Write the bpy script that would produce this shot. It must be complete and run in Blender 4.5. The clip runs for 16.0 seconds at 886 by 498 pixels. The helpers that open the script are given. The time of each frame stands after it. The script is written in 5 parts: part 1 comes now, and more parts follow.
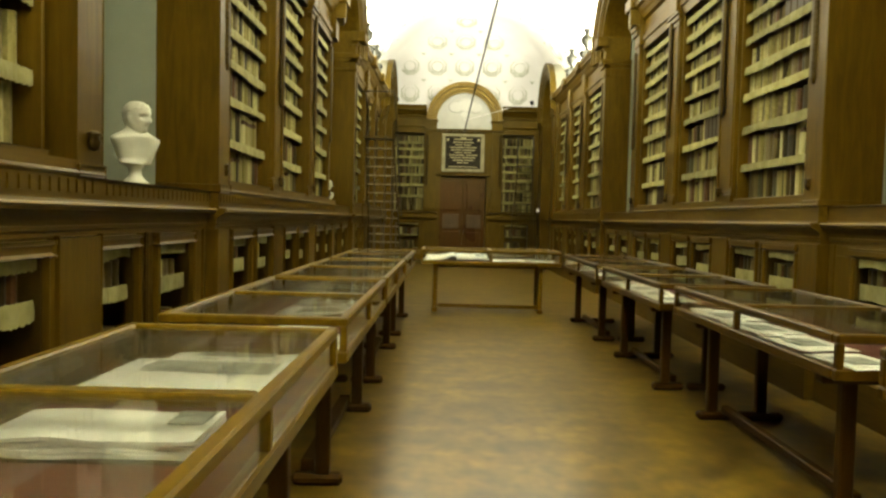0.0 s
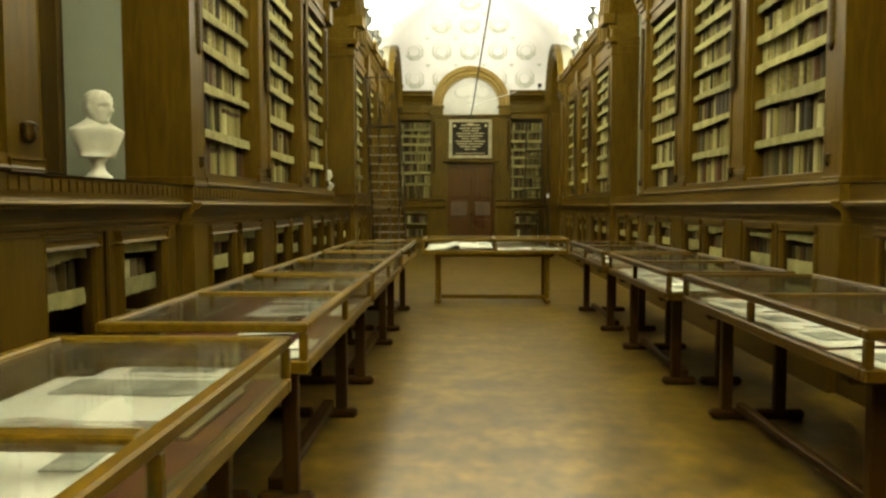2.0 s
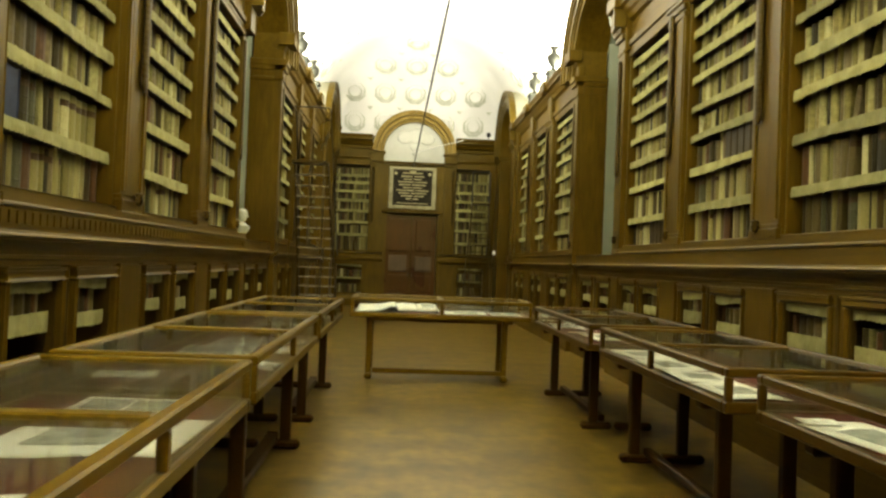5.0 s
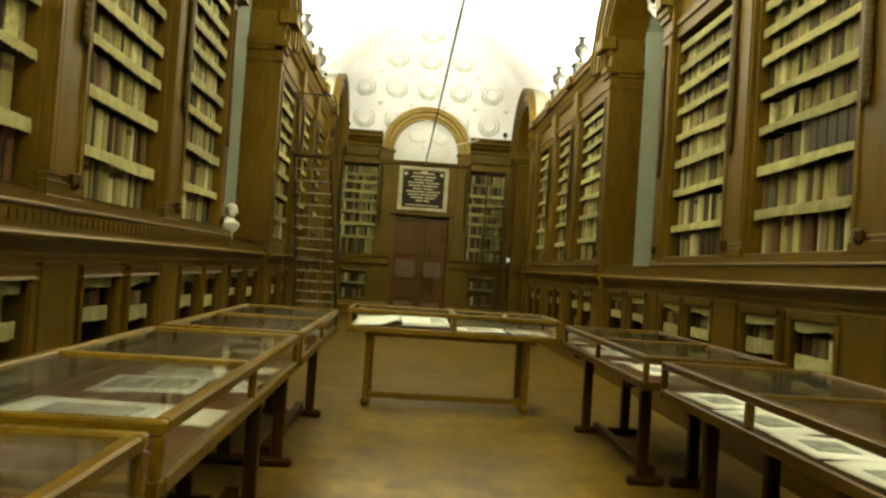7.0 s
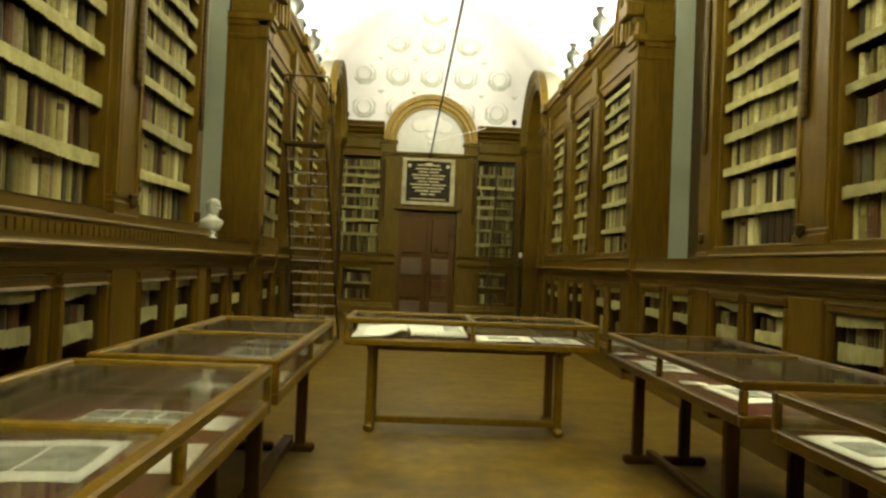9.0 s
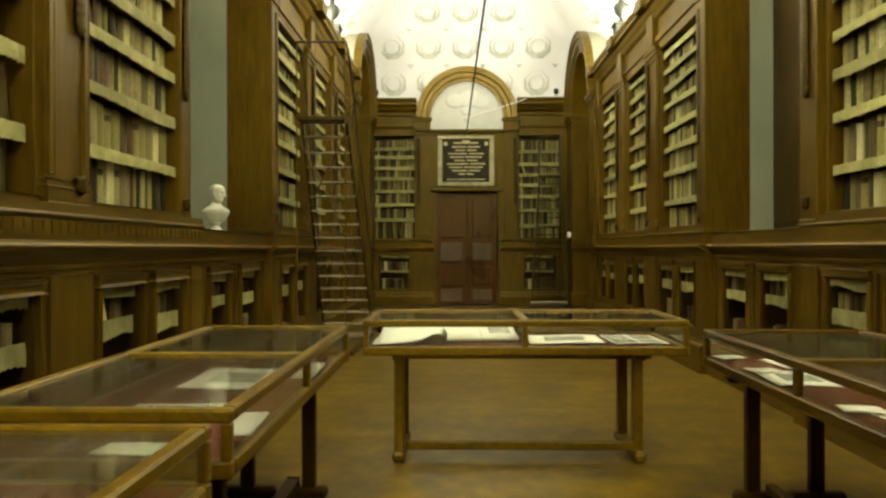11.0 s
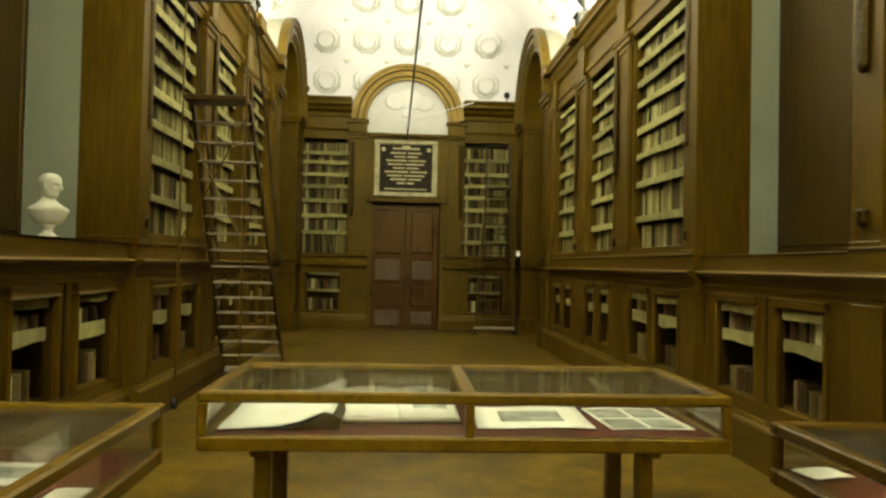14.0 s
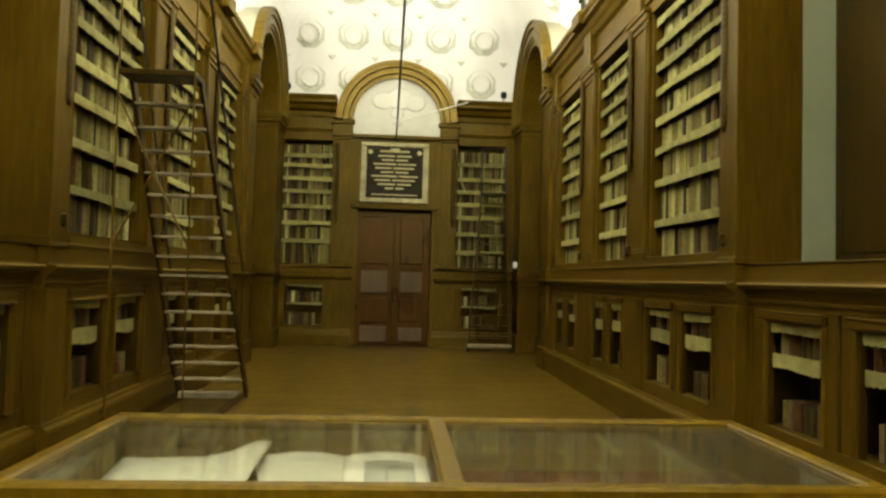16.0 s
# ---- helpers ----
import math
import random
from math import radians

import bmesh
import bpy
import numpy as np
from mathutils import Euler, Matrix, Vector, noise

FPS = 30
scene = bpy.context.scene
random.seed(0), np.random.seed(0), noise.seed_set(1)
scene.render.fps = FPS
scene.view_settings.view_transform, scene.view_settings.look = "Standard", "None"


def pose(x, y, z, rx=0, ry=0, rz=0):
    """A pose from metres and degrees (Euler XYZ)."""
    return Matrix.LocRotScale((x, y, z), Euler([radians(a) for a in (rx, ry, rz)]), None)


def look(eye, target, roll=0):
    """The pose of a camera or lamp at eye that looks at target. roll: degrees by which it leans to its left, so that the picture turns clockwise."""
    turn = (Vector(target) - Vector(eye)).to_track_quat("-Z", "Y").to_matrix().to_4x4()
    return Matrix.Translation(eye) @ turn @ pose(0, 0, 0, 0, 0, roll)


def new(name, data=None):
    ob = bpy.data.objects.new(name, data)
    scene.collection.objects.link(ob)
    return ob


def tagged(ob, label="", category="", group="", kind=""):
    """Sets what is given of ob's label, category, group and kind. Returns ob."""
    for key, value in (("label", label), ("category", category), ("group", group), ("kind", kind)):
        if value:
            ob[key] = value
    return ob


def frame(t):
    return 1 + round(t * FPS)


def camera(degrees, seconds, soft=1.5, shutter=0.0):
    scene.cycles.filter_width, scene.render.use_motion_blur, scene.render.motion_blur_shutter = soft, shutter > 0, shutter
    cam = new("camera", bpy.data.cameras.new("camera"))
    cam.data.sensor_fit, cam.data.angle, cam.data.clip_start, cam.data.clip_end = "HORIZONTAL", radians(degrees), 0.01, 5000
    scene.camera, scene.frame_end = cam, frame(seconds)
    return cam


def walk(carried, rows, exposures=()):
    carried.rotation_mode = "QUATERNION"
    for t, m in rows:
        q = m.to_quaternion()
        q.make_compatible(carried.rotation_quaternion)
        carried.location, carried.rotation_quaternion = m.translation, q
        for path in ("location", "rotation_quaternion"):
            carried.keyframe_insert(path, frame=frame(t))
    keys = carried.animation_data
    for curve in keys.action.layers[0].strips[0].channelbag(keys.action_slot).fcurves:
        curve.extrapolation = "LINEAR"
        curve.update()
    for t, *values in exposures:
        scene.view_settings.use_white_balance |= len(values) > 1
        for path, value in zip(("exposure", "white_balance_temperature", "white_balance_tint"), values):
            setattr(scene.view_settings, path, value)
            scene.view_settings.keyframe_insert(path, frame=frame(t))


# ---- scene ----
cam = camera(63.3, 16.0, 2.5)
PATH = [
    (0, (-0.597, -0.055, 1.483), (-0.607, 1.944, 1.397), 1.4),
    (0.5, (-0.609, -0.065, 1.482), (-0.601, 1.933, 1.394), 1.4),
    (1, (-0.593, -0.036, 1.477), (-0.544, 1.96, 1.37), 0.7),
    (1.5, (-0.492, 0.132, 1.49), (-0.469, 2.128, 1.37), -0.2),
    (2, (-0.402, 0.358, 1.49), (-0.454, 2.353, 1.37), -0.1),
    (2.5, (-0.43, 0.681, 1.481), (-0.471, 2.679, 1.402), 0.2),
    (3, (-0.385, 1.032, 1.458), (-0.365, 3.031, 1.418), 0.2),
    (3.5, (-0.33, 1.403, 1.478), (-0.363, 3.402, 1.445), 1.2),
    (4, (-0.4, 1.764, 1.472), (-0.405, 3.764, 1.465), 1.9),
    (4.5, (-0.419, 2.077, 1.456), (-0.32, 4.075, 1.465), 1.8),
    (4.7, (-0.446, 2.228, 1.443), (-0.329, 4.224, 1.475), 2.0),
    (7, (-0.424, 3.733, 1.466), (-0.328, 5.73, 1.519), 3.8),
    (7.5, (-0.452, 4.021, 1.485), (-0.264, 6.011, 1.518), 4.1),
    (8, (-0.444, 4.343, 1.476), (-0.238, 6.332, 1.487), 3.4),
    (8.5, (-0.405, 4.61, 1.495), (-0.321, 6.608, 1.52), 3.4),
    (9, (-0.442, 4.951, 1.484), (-0.36, 6.949, 1.526), 2.4),
    (9.5, (-0.444, 5.246, 1.461), (-0.341, 7.243, 1.479), 0.8),
    (10, (-0.382, 5.603, 1.474), (-0.358, 7.603, 1.503), 0.2),
    (10.2, (-0.376, 5.732, 1.476), (-0.387, 7.731, 1.486), 0.1),
    (12.3, (-0.323, 7.067, 1.507), (-0.368, 9.067, 1.499), -0.2),
    (12.5, (-0.31, 7.167, 1.49), (-0.266, 9.166, 1.481), -0.1),
    (13, (-0.23, 7.514, 1.499), (-0.055, 9.506, 1.523), 0.3),
    (13.5, (-0.19, 7.828, 1.525), (-0.067, 9.824, 1.568), 1.2),
    (14, (-0.202, 8.182, 1.526), (-0.083, 10.178, 1.57), 1.2),
    (14.5, (-0.168, 8.465, 1.51), (-0.034, 10.46, 1.554), 0.8),
    (15, (-0.072, 8.801, 1.529), (0.004, 10.798, 1.59), 1.6),
    (15.5, (-0.091, 9.091, 1.502), (-0.032, 11.088, 1.587), 1.8),
    (16, (-0.06, 9.408, 1.492), (0.074, 11.402, 1.574), 1.5),
]
walk(cam, [(t, look(eye, goal, roll)) for t, eye, goal, roll in PATH])

# ---- light ----
world = bpy.data.worlds.new("world")
world.use_nodes = True
world.node_tree.nodes["Background"].inputs[0].default_value = (0.01, 0.009, 0.007, 1)
world.node_tree.nodes["Background"].inputs[1].default_value = 0.2
scene.world = world
WARM = (1.0, 0.97, 0.83)


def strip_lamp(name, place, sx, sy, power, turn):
    """An unseen lamp strip added on a cornice, shining at the vault; no fixture."""
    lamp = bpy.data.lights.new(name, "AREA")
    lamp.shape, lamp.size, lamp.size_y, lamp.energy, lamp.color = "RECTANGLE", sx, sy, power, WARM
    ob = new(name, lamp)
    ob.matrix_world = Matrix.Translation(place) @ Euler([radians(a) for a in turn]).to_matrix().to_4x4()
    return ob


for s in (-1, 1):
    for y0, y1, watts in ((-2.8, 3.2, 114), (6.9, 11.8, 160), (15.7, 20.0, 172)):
        strip_lamp("unseen_uplight", (s * 2.98, (y0 + y1) / 2, 5.29 if y0 < 12 else 5.34), 0.1, y1 - y0, (1.03 if y0 > 12 else 0.97 if s > 0 else 1.14) * watts * (y1 - y0), (180, -s * 42, 0))

# ---- materials ----


def material(name, base, rough=0.5, metal=0.0):
    m = bpy.data.materials.new(name)
    m.use_nodes = True
    b = m.node_tree.nodes["Principled BSDF"]
    b.inputs["Base Color"].default_value = (*base, 1)
    b.inputs["Roughness"].default_value = rough
    b.inputs["Metallic"].default_value = metal
    return m, m.node_tree, b


def node(tree, kind, **values):
    n = tree.nodes.new(kind)
    for k, v in values.items():
        n.inputs[k.replace("_", " ")].default_value = v
    return n


def ramp(tree, fac, stops):
    r = tree.nodes.new("ShaderNodeValToRGB")
    while len(r.color_ramp.elements) < len(stops):
        r.color_ramp.elements.new(0.5)
    for e, (p, c) in zip(r.color_ramp.elements, stops):
        e.position, e.color = p, (*c, 1)
    tree.links.new(fac, r.inputs[0])
    return r.outputs[0]


def bumped(tree, bsdf, height, strength, distance):
    b = node(tree, "ShaderNodeBump", Strength=strength, Distance=distance)
    tree.links.new(height, b.inputs["Height"])
    tree.links.new(b.outputs[0], bsdf.inputs["Normal"])


def mixed(tree, a, b, fac, mode="MULTIPLY"):
    m = tree.nodes.new("ShaderNodeMix")
    m.data_type, m.blend_type = "RGBA", mode
    if isinstance(fac, (int, float)):
        m.inputs[0].default_value = fac
    else:
        tree.links.new(fac, m.inputs[0])
    tree.links.new(a, m.inputs[6])
    tree.links.new(b, m.inputs[7])
    return m.outputs[2]


def wood(name, dark, mid, light, rough, stretch=(9, 9, 0.9), scale=2.2, gloss=0.0):
    m, t, b = material(name, mid, rough)
    tc = t.nodes.new("ShaderNodeTexCoord")
    mp = node(t, "ShaderNodeMapping", Scale=stretch)
    t.links.new(tc.outputs["Object"], mp.inputs[0])
    grain = node(t, "ShaderNodeTexNoise", Scale=scale, Detail=8.0, Roughness=0.62, Distortion=0.6)
    t.links.new(mp.outputs[0], grain.inputs["Vector"])
    patch = node(t, "ShaderNodeTexNoise", Scale=0.9, Detail=4.0)
    t.links.new(tc.outputs["Object"], patch.inputs["Vector"])
    col = ramp(t, grain.outputs[0], [(0.2, dark), (0.52, mid), (0.88, light)])
    tone = ramp(t, patch.outputs[0], [(0.3, (0.62, 0.6, 0.58)), (0.7, (1.0, 1.0, 1.0))])
    t.links.new(mixed(t, col, tone, 1.0), b.inputs["Base Color"])
    r = ramp(t, patch.outputs[0], [(0.3, (rough - 0.1,) * 3), (0.7, (rough + 0.04,) * 3)])
    t.links.new(r, b.inputs["Roughness"])
    b.inputs["Specular IOR Level"].default_value = 0.32
    b.inputs["Specular Tint"].default_value = (1.0, 0.82, 0.3, 1)
    b.inputs["Coat Weight"].default_value = gloss * 0.3
    b.inputs["Coat Roughness"].default_value = 0.2
    bumped(t, b, grain.outputs[0], 0.25, 0.004)
    return m


def plain(name, low, high, rough, scale=3.0, bump=0.15, metal=0.0, detail=6.0):
    m, t, b = material(name, high, rough, metal)
    tc = t.nodes.new("ShaderNodeTexCoord")
    n = node(t, "ShaderNodeTexNoise", Scale=scale, Detail=detail, Roughness=0.6)
    t.links.new(tc.outputs["Object"], n.inputs["Vector"])
    fine = node(t, "ShaderNodeTexNoise", Scale=scale * 14, Detail=3.0)
    t.links.new(tc.outputs["Object"], fine.inputs["Vector"])
    t.links.new(ramp(t, n.outputs[0], [(0.32, low), (0.68, high)]), b.inputs["Base Color"])
    b.inputs["Specular IOR Level"].default_value = 0.25
    bumped(t, b, fine.outputs[0], bump, 0.004)
    return m


WALNUT = wood("walnut_panelling", (0.0411, 0.0230, 0.0008), (0.0822, 0.0471, 0.0017), (0.1287, 0.0775, 0.0035), 0.45, gloss=0.06)
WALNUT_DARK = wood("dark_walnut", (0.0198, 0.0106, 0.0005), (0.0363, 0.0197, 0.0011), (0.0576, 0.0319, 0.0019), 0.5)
WALNUT_FLAT = wood("walnut_rails", (0.0437, 0.0246, 0.0009), (0.0849, 0.0492, 0.0019), (0.1312, 0.0803, 0.0037), 0.46, (9, 0.9, 9), gloss=0.04)
OAK = wood("honey_oak_case", (0.0640, 0.0345, 0.0010), (0.1180, 0.0690, 0.0020), (0.1700, 0.1040, 0.0040), 0.38, (9, 0.9, 9), gloss=0.15)
OAK_BROWN = wood("brown_oak_case", (0.0340, 0.0160, 0.0005), (0.0600, 0.0310, 0.0009), (0.0900, 0.0490, 0.0018), 0.42, (9, 0.9, 9), gloss=0.08)
LEG = wood("dark_red_stained_wood", (0.0200, 0.0080, 0.0005), (0.0360, 0.0150, 0.0010), (0.0560, 0.0250, 0.0020), 0.48)
for m in (OAK, OAK_BROWN, LEG):
    m.node_tree.nodes["Principled BSDF"].inputs["Specular IOR Level"].default_value = 0.2
DOOR_WOOD = wood("red_brown_door", (0.0360, 0.0097, 0.0008), (0.0600, 0.0170, 0.0015), (0.0899, 0.0275, 0.0027), 0.35, gloss=0.15)
FOLIO = wood("dark_folio_leather", (0.0100, 0.0060, 0.0016), (0.0200, 0.0120, 0.0034), (0.0340, 0.0210, 0.0070), 0.5, (4, 4, 4))
# the upper panels' sheen is put into this pale colour; the lower are worn
WORN_SHEEN = wood("pale_worn_sheen_panel", (0.0759, 0.0507, 0.0315), (0.1165, 0.0800, 0.0525), (0.1620, 0.1150, 0.0787), 0.4)
GILT = wood("gilded_moulding", (0.1700, 0.1050, 0.0200), (0.2600, 0.1750, 0.0420), (0.3600, 0.2600, 0.0850), 0.34, (3, 3, 3), 1.4)
ARCH_WOOD = wood("gilt_brown_arch", (0.0595, 0.0367, 0.0034), (0.1042, 0.0663, 0.0059), (0.1488, 0.0975, 0.0109), 0.42, (3, 3, 3), 1.4)
HOOD = plain("beige_hood_plaster", (0.30, 0.285, 0.2), (0.38, 0.365, 0.27), 0.8, 1.2, 0.1)
PLASTER = plain("vault_plaster", (0.8056, 0.7950, 0.7276), (0.8904, 0.8798, 0.8239), 0.8, 0.8, 0.1)
STUCCO = plain("painted_rosette", (0.4800, 0.5000, 0.3800), (0.7000, 0.7050, 0.5900), 0.8, 5.0, 0.1)
GREY = plain("grey_green_niche", (0.2080, 0.2304, 0.1426), (0.2521, 0.2738, 0.1733), 0.75, 1.1, 0.08)
MARBLE = plain("white_marble", (0.4400, 0.4400, 0.3000), (0.5400, 0.5400, 0.3800), 0.5, 4.0, 0.05)
def varied(m, spread):
    """Gives each object of one material a slightly different tone."""
    t = m.node_tree
    b = t.nodes["Principled BSDF"]
    old = b.inputs["Base Color"].links[0].from_socket
    tone = ramp(t, t.nodes.new("ShaderNodeObjectInfo").outputs["Random"], [(0.0, (1 - spread,) * 3), (1.0, (1.0,) * 3)])
    t.links.new(mixed(t, old, tone, 1.0), b.inputs["Base Color"])
    return m


VALANCE = plain("cream_cloth", (0.2105, 0.1897, 0.0559), (0.3468, 0.3244, 0.1142), 0.75, 6.0, 0.4)
varied(VALANCE, 0.4)
PAPER = plain("white_paper", (0.7800, 0.7700, 0.6300), (0.8700, 0.8600, 0.7400), 0.65, 3.0, 0.1)
PRINT = plain("grey_engraving", (0.1300, 0.1400, 0.1056), (0.4400, 0.4500, 0.3648), 0.6, 9.0, 0.05)
FELT = plain("maroon_felt", (0.0632, 0.0148, 0.0064), (0.1067, 0.0277, 0.0113), 0.95, 8.0, 0.3)
IRON = plain("dark_iron", (0.03, 0.027, 0.02), (0.07, 0.06, 0.045), 0.45, 8.0, 0.1, 0.6)
STEP = plain("worn_step_edge", (0.19, 0.165, 0.105), (0.32, 0.28, 0.19), 0.4, 6.0, 0.1)
BLACK = plain("black_cable", (0.012, 0.012, 0.01), (0.025, 0.024, 0.02), 0.5, 10.0, 0.05)
LETTER = plain("gold_lettering", (0.42, 0.36, 0.16), (0.6, 0.54, 0.3), 0.5, 8.0, 0.05)
SLATE = plain("dark_tablet", (0.0120, 0.0090, 0.0018), (0.0240, 0.0180, 0.0040), 0.75, 6.0, 0.05)
CREAM = plain("cream_frame", (0.28, 0.25, 0.12), (0.47, 0.43, 0.24), 0.5, 6.0, 0.1)
TERRA = plain("bronzed_urn", (0.0138, 0.0139, 0.0077), (0.0234, 0.0232, 0.0138), 0.6, 6.0, 0.15)
INK = plain("blue_black_cloth", (0.011, 0.014, 0.027), (0.020, 0.026, 0.048), 0.6, 9.0, 0.2)
# the gloss highlight of the ledge edge is put into this paler colour
BEAD = plain("walnut_bead_highlight", (0.115, 0.075, 0.013), (0.165, 0.112, 0.024), 0.32, 1.5, 0.02)
LUNETTE = plain("offwhite_lunette", (0.5200, 0.5214, 0.4290), (0.6240, 0.6270, 0.5330), 0.8, 1.6, 0.08)
RELIEF = plain("pale_stucco", (0.5900, 0.5900, 0.4950), (0.6700, 0.6700, 0.5750), 0.8, 1.6, 0.08)
WHITE = plain("white_plastic", (0.7, 0.69, 0.64), (0.8, 0.79, 0.74), 0.4, 6.0, 0.02)


def floor_material():
    """Waxed boards: long grain across the hall, faint seams, blotches of wear."""
    m, t, b = material("worn_parquet", (0.2, 0.13, 0.05), 0.3)
    tc = t.nodes.new("ShaderNodeTexCoord")
    def noise_at(stretch, scale, detail, turn=0.0):
        mp = node(t, "ShaderNodeMapping", Scale=stretch, Rotation=(0, 0, radians(turn)))
        t.links.new(tc.outputs["Object"], mp.inputs[0])
        n = node(t, "ShaderNodeTexNoise", Scale=scale, Detail=detail, Roughness=0.55)
        t.links.new(mp.outputs[0], n.inputs["Vector"])
        return n.outputs[0]
    boards = noise_at((0.6, 3.0, 1.0), 1.3, 0.0, 45)
    blotch = noise_at((1, 1.2, 1), 2.6, 1.0)
    broad = noise_at((1, 1, 1), 0.6, 0.0)
    col = ramp(t, boards, [(0.25, (0.090, 0.056, 0.006)), (0.5, (0.112, 0.071, 0.008)), (0.75, (0.138, 0.089, 0.012))])
    tone = ramp(t, blotch, [(0.15, (0.3, 0.3, 0.75)), (0.5, (0.97, 0.97, 0.9)), (0.85, (1.6, 1.55, 0.9))])
    wide = ramp(t, broad, [(0.1, (0.7, 0.69, 0.66)), (0.9, (1.2, 1.2, 1.18))])
    mottle = ramp(t, noise_at((1.3, 1, 1), 6.5, 1.0), [(0.1, (0.35, 0.34, 0.32)), (0.9, (1.6, 1.6, 1.5))])
    col = mixed(t, mixed(t, mixed(t, col, tone, 1.0), wide, 1.0), mottle, 1.0)
    t.links.new(col, b.inputs["Base Color"])
    b.inputs["Roughness"].default_value = 0.29
    b.inputs["Specular IOR Level"].default_value = 0.5
    b.inputs["Specular Tint"].default_value = (1.0, 0.92, 0.6, 1)
    return m


def book_material(name, source):
    m, t, b = material(name, (0.2, 0.15, 0.08), 0.55)
    if source == "object":
        rnd = t.nodes.new("ShaderNodeObjectInfo").outputs["Random"]
    else:
        rnd = t.nodes.new("ShaderNodeNewGeometry").outputs["Random Per Island"]
    stops = [(0.0, (0.150, 0.130, 0.043)), (0.12, (0.056, 0.041, 0.013)), (0.21, (0.205, 0.184, 0.070)), (0.33, (0.030, 0.023, 0.010)),
             (0.42, (0.188, 0.160, 0.066)), (0.51, (0.093, 0.073, 0.031)), (0.60, (0.270, 0.250, 0.110)), (0.69, (0.018, 0.015, 0.008)),
             (0.76, (0.068, 0.032, 0.014)), (0.81, (0.137, 0.111, 0.060)), (0.88, (0.370, 0.350, 0.190)), (0.96, (0.050, 0.050, 0.026))]
    base = ramp(t, rnd, stops)
    base.node.color_ramp.interpolation = "CONSTANT"
    tc = t.nodes.new("ShaderNodeTexCoord")
    n = node(t, "ShaderNodeTexNoise", Scale=26.0, Detail=6.0)
    t.links.new(tc.outputs["Object"], n.inputs["Vector"])
    dirt = ramp(t, n.outputs[0], [(0.3, (0.72, 0.7, 0.54)), (0.7, (1.22, 1.2, 0.98))])
    if source == "object":
        # a darker title panel on some of the spines
        parts = t.nodes.new("ShaderNodeSeparateXYZ")
        t.links.new(tc.outputs["Object"], parts.inputs[0])
        def chance(turn, share):
            a = t.nodes.new("ShaderNodeMath")
            a.operation, a.inputs[1].default_value = "MULTIPLY", turn
            t.links.new(rnd, a.inputs[0])
            f = t.nodes.new("ShaderNodeMath")
            f.operation = "FRACT"
            t.links.new(a.outputs[0], f.inputs[0])
            g = t.nodes.new("ShaderNodeMath")
            g.operation, g.inputs[1].default_value = "LESS_THAN", share
            t.links.new(f.outputs[0], g.inputs[0])
            return g.outputs[0]
        def band(z0, z1, some):
            r = ramp(t, parts.outputs["Z"], [(0.0, (0,) * 3), (z0, (1,) * 3), (z1, (0,) * 3)])
            r.node.color_ramp.interpolation = "CONSTANT"
            m2 = t.nodes.new("ShaderNodeMath")
            m2.operation = "MULTIPLY"
            t.links.new(r, m2.inputs[0])
            t.links.new(some, m2.inputs[1])
            return m2.outputs[0]
        tint = t.nodes.new("ShaderNodeRGB")
        tint.outputs[0].default_value = (0.05, 0.028, 0.012, 1)
        base = mixed(t, base, tint.outputs[0], band(0.7, 0.84, chance(17.3, 0.3)), "MIX")
    t.links.new(mixed(t, base, dirt, 1.0), b.inputs["Base Color"])
    b.inputs["Specular IOR Level"].default_value = 0.22
    b.inputs["Specular Tint"].default_value = (1.0, 0.9, 0.5, 1)
    bumped(t, b, n.outputs[0], 0.25, 0.003)
    return m


def glass_material():
    """Thin clear glass: light passes straight through, the rest is gloss."""
    m, t, b = material("case_glass", (0.97, 0.98, 0.95), 0.05)
    clear = t.nodes.new("ShaderNodeBsdfTransparent")
    clear.inputs[0].default_value = (0.97, 0.98, 0.95, 1)
    gloss = t.nodes.new("ShaderNodeBsdfGlossy")
    dust = node(t, "ShaderNodeTexNoise", Scale=7.0, Detail=5.0)
    t.links.new(ramp(t, dust.outputs[0], [(0.35, (0.03,) * 3), (0.75, (0.10,) * 3)]), gloss.inputs["Roughness"])
    fres = node(t, "ShaderNodeLayerWeight", Blend=0.5)
    power = t.nodes.new("ShaderNodeMath")
    power.operation, power.inputs[1].default_value = "POWER", 4.2
    t.links.new(fres.outputs["Facing"], power.inputs[0])
    amount = t.nodes.new("ShaderNodeMath")
    amount.operation, amount.inputs[1].default_value, amount.inputs[2].default_value = "MULTIPLY_ADD", 0.95, 0.05
    t.links.new(power.outputs[0], amount.inputs[0])
    mix = t.nodes.new("ShaderNodeMixShader")
    t.links.new(amount.outputs[0], mix.inputs[0])
    t.links.new(clear.outputs[0], mix.inputs[1])
    t.links.new(gloss.outputs[0], mix.inputs[2])
    film = t.nodes.new("ShaderNodeBsdfDiffuse")             # a thin even film of dust
    film.inputs[0].default_value = (0.4, 0.36, 0.2, 1)
    dusty = t.nodes.new("ShaderNodeMixShader")
    dusty.inputs[0].default_value = 0.024
    t.links.new(mix.outputs[0], dusty.inputs[1])
    t.links.new(film.outputs[0], dusty.inputs[2])
    t.links.new(dusty.outputs[0], t.nodes["Material Output"].inputs["Surface"])
    return m


FLOOR, GLASS = floor_material(), glass_material()
BOOK, BOOKS = book_material("bound_book", "object"), book_material("bound_books", "island")

# ---- mesh helpers ----


